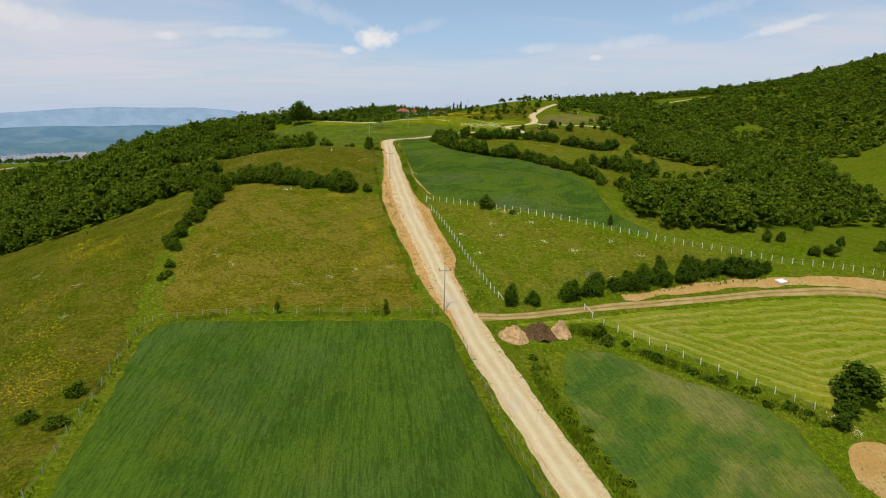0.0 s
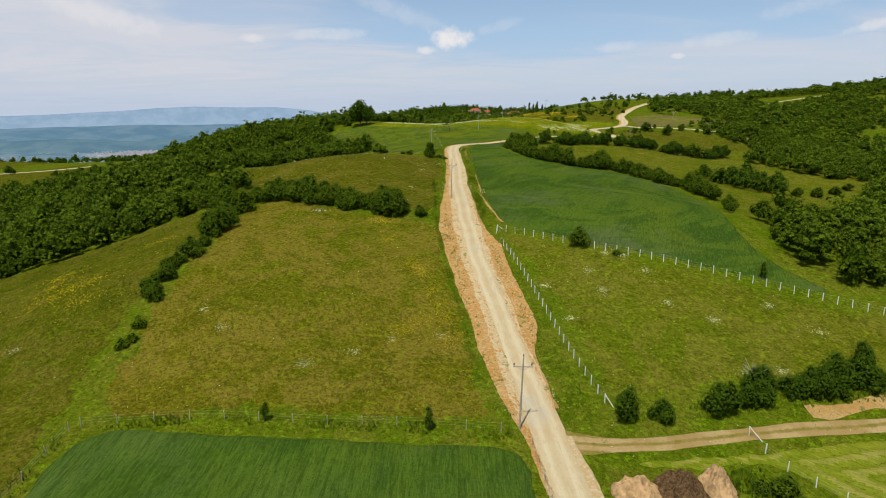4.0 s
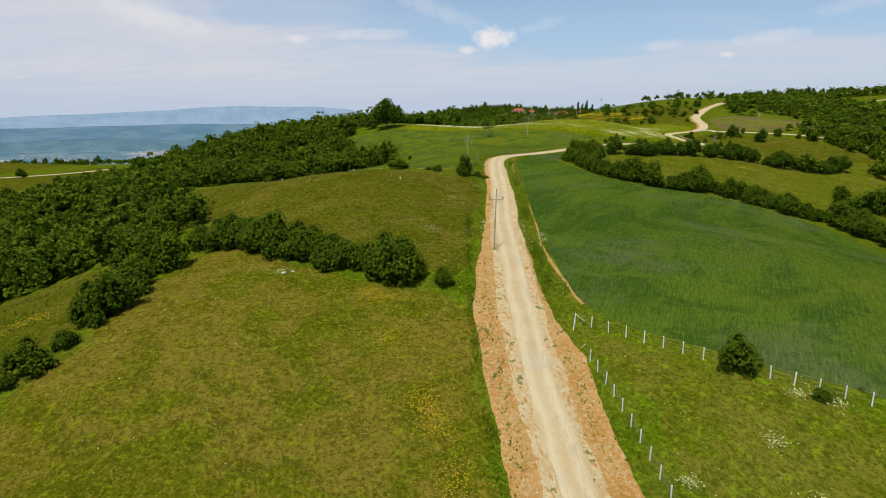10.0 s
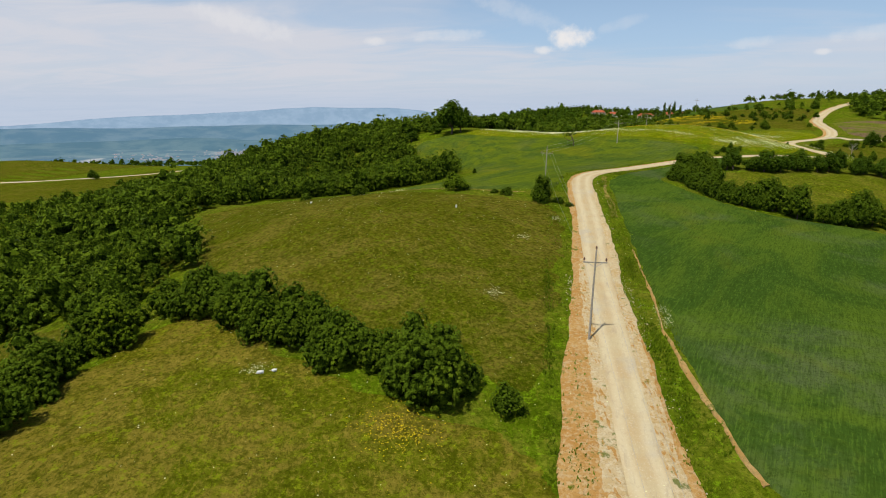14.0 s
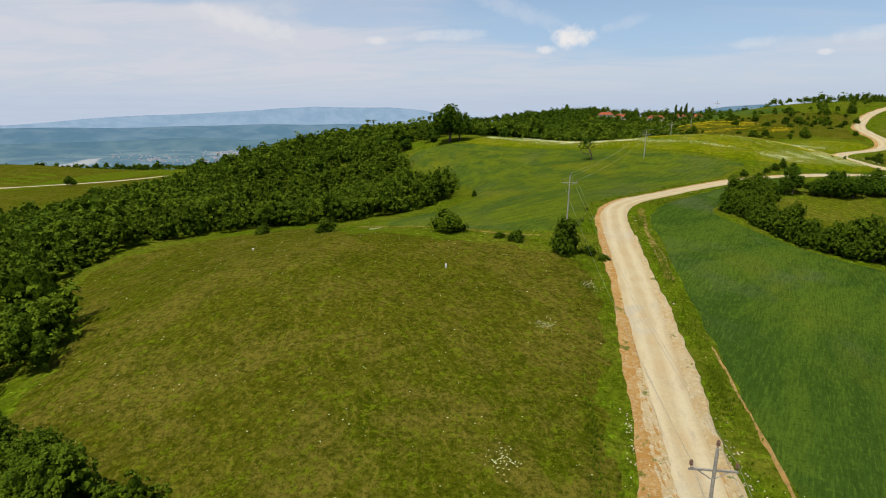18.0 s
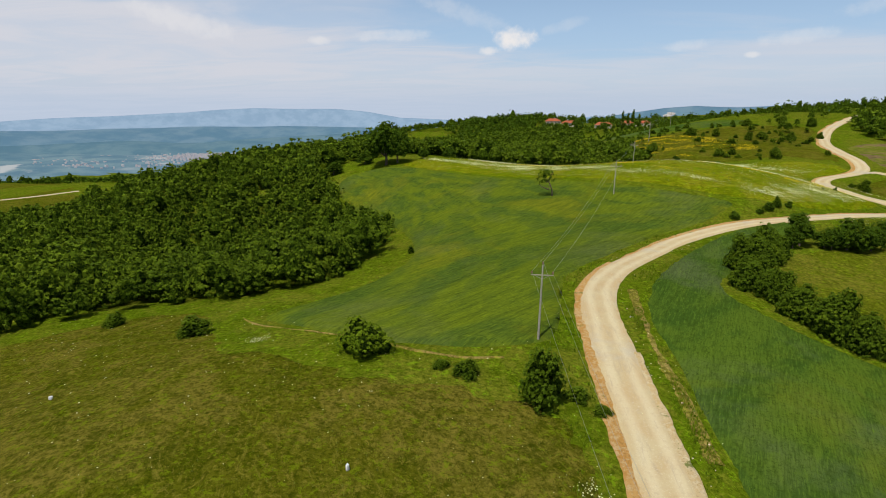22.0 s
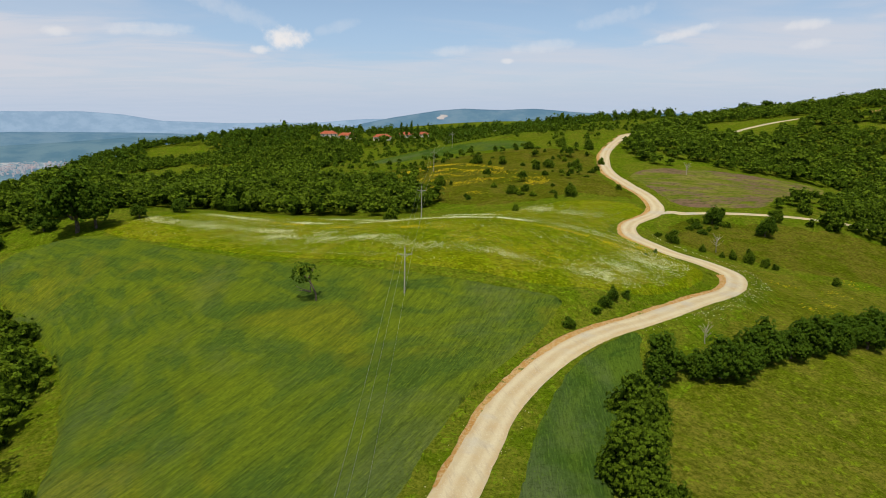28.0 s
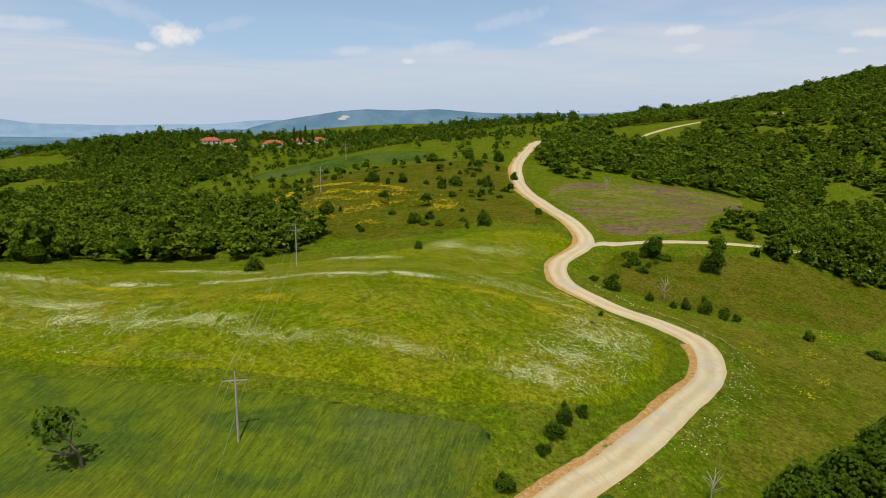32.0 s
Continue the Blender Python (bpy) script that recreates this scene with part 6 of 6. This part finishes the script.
def drifts(rows, each, turn, seed):
    """Long soft drifts: rows give the middle, the half length and the half width."""
    rng = np.random.default_rng(seed)
    a, xs, ys = radians(turn), [], []
    for x, y, long, wide in rows:
        n = int(each * long * wide / 10)
        # a drift is a handful of smaller patches strung along it
        at = rng.normal(size=7) * long * 0.6
        u = rng.choice(at, n) + rng.normal(size=n) * long * 0.24
        w = rng.normal(size=n) * wide * 0.8 + 0.25 * wide * np.sin(u * 0.3 + x)
        xs.append(x + u * math.cos(a) - w * math.sin(a))
        ys.append(y + u * math.sin(a) + w * math.cos(a))
    X, Y = np.concatenate(xs), np.concatenate(ys)
    ok = (inside_distance(X, Y, spline(DAISY_FIELD, 4.0, closed=True)) < -0.5) & (value_noise(X, Y, 0.9, seed) > rng.uniform(0.1, 0.6, len(X)))
    return X[ok], Y[ok]


WHITE_DRIFTS = [(-34, 362, 10, 2.0), (-24, 356, 8, 1.5), (-12.6, 345.5, 7, 1.3), (-1, 340, 7, 1.1), (20, 335.5, 5, 2.4), (26, 341, 5, 2.6), (11, 334.5, 5, 1.7), (14, 333, 4, 1.6), (29, 398, 8, 3.0),
                (-56, 396, 10, 1.5), (-40, 388, 8, 1.3), (-19, 377.5, 6, 1.2), (-44, 374, 9, 1.9), (-61, 383, 9, 2.0), (-5, 372, 7, 1.2), (9, 365, 8, 1.3), (-70, 389, 6, 1.6), (-30, 400, 8, 1.3), (5, 398, 8, 1.4), (31, 346, 4, 2.0)]
YELLOW_DRIFTS = [(-4, 345.5, 7, 1.2), (-40, 383.5, 9, 1.2), (24, 351, 7, 1.8), (5, 341, 6, 1.0), (12, 358, 9, 1.3), (-16, 361, 9, 1.2), (36, 362, 5, 2.0), (-30, 372, 8, 1.0), (34, 352, 4, 2.0)]
flowers(*drifts(WHITE_DRIFTS, 1150, -32, 301), 0.085, M_WHITE, "drifts of white daisies in the meadow", 302)
flowers(*drifts(YELLOW_DRIFTS, 900, -32, 303), 0.085, M_YELLOW, "drifts of yellow flowers among the daisies", 304)
flowers(*bands(DAISY_FIELD, 160000, -32, 20, 4.0, 0.655, 305), 0.065, M_WHITE, "thin scatter of white daisies in the meadow", 306)
flowers(*clumps([(29, 343), (25, 338), (20, 337), (14, 335), (31, 341), (27, 340), (9, 336), (17, 339), (33, 346), (31, 349)], 20, 1.7, 305), 0.13, M_WHITE, "white daisies near the road bend", 306)
flowers(*bands([(-24, 455), (0, 430), (25, 425), (40, 440), (20, 470), (0, 490), (-20, 500)], 40000, -20, 9, 4, 0.56, 307), 0.24, M_YELLOW, "yellow broom on the ridge pasture", 308, 0.5)
flowers(*clumps([(-19, 149), (-20, 151), (-17.5, 147), (-18, 129), (-16, 132), (-13, 137), (-12, 133), (-15, 141), (-26, 160), (-29, 169.5), (-31, 170), (-11, 127)], 260, 1.5, 309), 0.085, M_YELLOW, "patches of yellow flowers in the hay meadow", 310)
flowers(*clumps([(-61, 82), (-59, 86), (-64, 80), (-58, 78), (-81, 138), (-84, 135), (-78, 140), (-66, 90), (-88, 142), (-74, 132), (-92, 150), (-70, 100), (-80, 112), (-76, 160)], 160, 2.6, 311), 0.13, M_YELLOW, "yellow flowers over the pasture", 312)
flowers(*clumps([(-24, 122), (-19, 126), (-45, 124), (-30, 118), (-12, 128), (-46, 174), (-28, 215), (-25, 228), (-28, 195), (-9.5, 196), (-9, 193), (-50, 128), (-75, 118), (-90, 128), (-70, 105), (-60, 246)], 70, 0.7, 313), 0.075, M_WHITE, "small patches of white flowers in the grass", 314)
flowers(*clumps([(4.5, 143), (14, 142), (19, 153), (22, 148), (16, 154), (31, 123), (36, 124), (30, 135), (45, 134), (62, 86.5), (64, 84), (8, 134), (24, 139), (40, 140), (12, 148)], 80, 0.6, 315), 0.085, M_WHITE, "white elder and cow parsley heads by the fence", 316, 0.5)
flowers(*bands(DAISY_FIELD, 13000, -32, 40, 40, -1.0, 330), 0.06, M_WHITE, "single daisies all over the meadow", 331)
scatter_rng = np.random.default_rng(44)
flowers(scatter_rng.uniform(-100, 45, 2600), scatter_rng.uniform(105, 262, 2600), 0.08, M_WHITE, "single white flowers scattered in the grass", 318, 0.15)
flowers(*clumps([(60, 335), (70, 345), (58, 345), (80, 352), (52, 330), (35, 290), (50, 300)], 30, 1.2, 319), 0.16, M_YELLOW, "yellow flowers on the slope below the road", 320)


def stone_shape(seed):
    rng = np.random.default_rng(seed)
    bm = bmesh.new()
    bmesh.ops.create_icosphere(bm, subdivisions=1, radius=0.5)
    for v in bm.verts:
        v.co *= rng.uniform(0.75, 1.15)
        v.co.z *= 0.7
    bm.verts.ensure_lookup_table()
    vs = np.array([v.co[:] for v in bm.verts])
    fs = np.array([[v.index for v in f.verts] for f in bm.faces])
    bm.free()
    return vs, fs


STONES = [stone_shape(k) for k in range(4)]


def rubble(stretch, low, high, count, size, seed, label):
    rng = np.random.default_rng(seed)
    keep = np.where((ROAD[:, 1] > stretch[0]) & (ROAD[:, 1] < stretch[1]))[0]
    k = rng.choice(keep, count)
    t = np.gradient(ROAD, axis=0)[k]
    t /= np.linalg.norm(t, axis=1)[:, None]
    off = rng.uniform(low, high, count)
    X, Y = ROAD[k, 0] + t[:, 1] * off + rng.uniform(-0.8, 0.8, count), ROAD[k, 1] - t[:, 0] * off + rng.uniform(-0.8, 0.8, count)
    s = size * rng.uniform(0.4, 1.5, count) ** 1.5
    return joined("rubble", STONES, np.stack([X, Y, land(X, Y) + 0.06], -1), rng.uniform(0, 6.28, count), np.stack([s, s, s], -1), rng.integers(0, 4, count), M_STONE, label, "stones")


rubble((112, 205), -3.9, -2.1, 1900, 0.11, 401, "pale rubble along the cut bank")
rubble((112, 205), 1.9, 3.4, 900, 0.10, 402, "pale stones along the east verge")
rubble((318, 352), 2.5, 3.2, 120, 0.10, 403, "pale stones edging the outer bend")
rubble((30, 300), -3.1, 3.1, 900, 0.08, 404, "small loose stones on the gravel")
rubble((225, 262), 3.0, 4.2, 24, 0.16, 405, "pale stones in the roadside grass")
# weeds on the cut banks
weed_rng = np.random.default_rng(17)
keep_w = np.where((ROAD[:, 1] > 60) & (ROAD[:, 1] < 345))[0]
kw = weed_rng.choice(keep_w, 12000)
tw = np.gradient(ROAD, axis=0)[kw]
tw /= np.linalg.norm(tw, axis=1)[:, None]
jitter = weed_rng.uniform(-0.9, 0.9, 12000)
ow = np.where(weed_rng.uniform(size=12000) < 0.5, -1, 1) * weed_rng.uniform(3.2, 6.8, 12000)
WX, WY = ROAD[kw, 0] + tw[:, 1] * ow + tw[:, 0] * jitter, ROAD[kw, 1] - tw[:, 0] * ow + tw[:, 1] * jitter
okw = 0.6 * value_noise(WX, WY, 3.0, 5) + 0.4 * value_noise(WX, WY, 1.0, 6) > 0.54
hw = 0.24 * weed_rng.uniform(0.5, 1.6, okw.sum())
joined("roadside_weeds", TUFTS, np.stack([WX[okw], WY[okw], land(WX[okw], WY[okw])], -1), weed_rng.uniform(0, 6, okw.sum()), np.stack([hw, hw, hw], -1), weed_rng.integers(0, 4, okw.sum()), M_LEAF_LIGHT, "green weeds along the road banks", "grass")


for stretch_w, off_w, wide_w, count_w, seed_w in (((128, 176), -4.4, 1.1, 700, 31), ((120, 215), 3.6, 0.9, 900, 32), ((168, 262), 4.3, 1.0, 2600, 33), ((120, 205), -6.4, 0.6, 1500, 34)):
    r = np.random.default_rng(seed_w)
    k = r.choice(np.where((ROAD[:, 1] > stretch_w[0]) & (ROAD[:, 1] < stretch_w[1]))[0], count_w)
    t = np.gradient(ROAD, axis=0)[k]
    t /= np.linalg.norm(t, axis=1)[:, None]
    o, j = off_w + r.normal(size=count_w) * wide_w * 0.5, r.uniform(-0.8, 0.8, count_w)
    X, Y = ROAD[k, 0] + t[:, 1] * o + t[:, 0] * j, ROAD[k, 1] - t[:, 0] * o + t[:, 1] * j
    ok = value_noise(X, Y, 3.6, seed_w) > 0.42
    h = 0.17 * r.uniform(0.4, 1.6, ok.sum())
    joined("roadside_weeds", TUFTS, np.stack([X[ok], Y[ok], land(X[ok], Y[ok]) + 0.1], -1), r.uniform(0, 6, ok.sum()), np.stack([h * 1.3, h * 1.3, h], -1), r.integers(0, 4, ok.sum()), M_LEAF_LIGHT, "line of green weeds along the cut bank", "grass")


def heap(name, x, y, wide, deep, high, material, label, seed, rough_by):
    """A tipped heap: a rough mound on the ground."""
    n = 26
    u = np.linspace(-1, 1, n)
    U, V = np.meshgrid(u, u)
    r = np.hypot(U, V) * (1 + 0.5 * (value_noise(U * 10, V * 10, 4.0, seed + 5) - 0.4))
    lump = value_noise(U * 10, V * 10, 2.2, seed) - 0.5 + 0.6 * (value_noise(U * 10, V * 10, 0.9, seed + 1) - 0.5)
    h = np.clip(1 - r ** 1.5, -0.1, None) * high + rough_by * lump * np.clip(1.1 - r, 0, 1)
    X, Y = x + U * wide / 2, y + V * deep / 2
    ob = new(name, mesh_of(name, np.stack([X, Y, land(X, Y) + h - 0.05], -1).reshape(-1, 3), sheet_faces(n, n), material, False))
    return tagged(ob, label, "heap")


heap("soil_mound", 12.3, 99.0, 5.6, 5.0, 2.0, M_SOIL, "low heap of orange soil beside the road", 1, 1.5)
heap("manure_heap", 17.0, 100.6, 6.0, 5.0, 2.2, M_MANURE, "dark heap of stable manure", 2, 2.0)
heap("soil_mound", 21.3, 102.2, 3.8, 5.0, 2.4, M_SOIL, "steep heap of tan soil", 3, 1.3)

bm = bmesh.new()
box(bm, (2.2, 1.6, 0.5), (0, 0, 0.2), bevel=0.08)
slab = new("concrete_block")
part("block", bm, M_POST, slab)
slab.matrix_basis = pose(72, 123.2, land1(72, 123.2), 12, 0, 25)
tagged(slab, "pale concrete block lying on the earth bank", "block")

# the first two stand in for whitish objects of unclear kind
for x, y, wide, high in ((-41.2, 224.6, 0.32, 0.8), (-72.4, 231.6, 0.4, 0.55), (-45.3, 173.6, 0.7, 0.4), (-44.2, 174.2, 0.6, 0.35)):
    vs, fs = STONES[int(abs(x)) % 4]
    ob = new("whitish_lump", mesh_of("whitish_lump", vs * np.array((wide, wide * 0.8, high * 1.3)) + np.array((0, 0, high * 0.4)), fs, M_POST, False))
    ob.matrix_basis = pose(x, y, land1(x, y), 0, 0, x * 7)
    tagged(ob, "whitish object in the meadow, built as a stone", "stone", "boundary stones")


def bare_tree(x, y, high, seed):
    thing = new("bare_tree")
    v, f = trunk_shape(seed, high, high * 0.03, 12)
    part("trunk", mesh_of("trunk", v, f, M_WOOD), M_WOOD, thing)
    thing.matrix_basis = pose(x, y, land1(x, y), 0, 0, seed * 40)
    return tagged(thing, "leafless grey tree on the slope", "tree", "bare trees")


bare_tree(57, 367, 3.4, 61)
bare_tree(100, 458, 4.0, 62)
bare_tree(31, 120.5, 3.6, 63)
bare_tree(22, 313, 2.4, 64)
# cow parsley along the outer edge of the bend
keep_c = np.where((ROAD[:, 1] > 322) & (ROAD[:, 1] < 372) & (ROAD[:, 0] > 20))[0]
way_c = np.gradient(ROAD, axis=0)[keep_c]
way_c /= np.linalg.norm(way_c, axis=1)[:, None]
flowers(*clumps([(ROAD[k, 0] + w[1] * o, ROAD[k, 1] - w[0] * o) for k, w, o in zip(keep_c, way_c, np.resize((3.8, 4.8, 4.2, 5.4, 4.4), len(keep_c)))], 7, 0.6, 340), 0.11, M_WHITE, "white cow parsley along the road's edge", 341, 0.4)
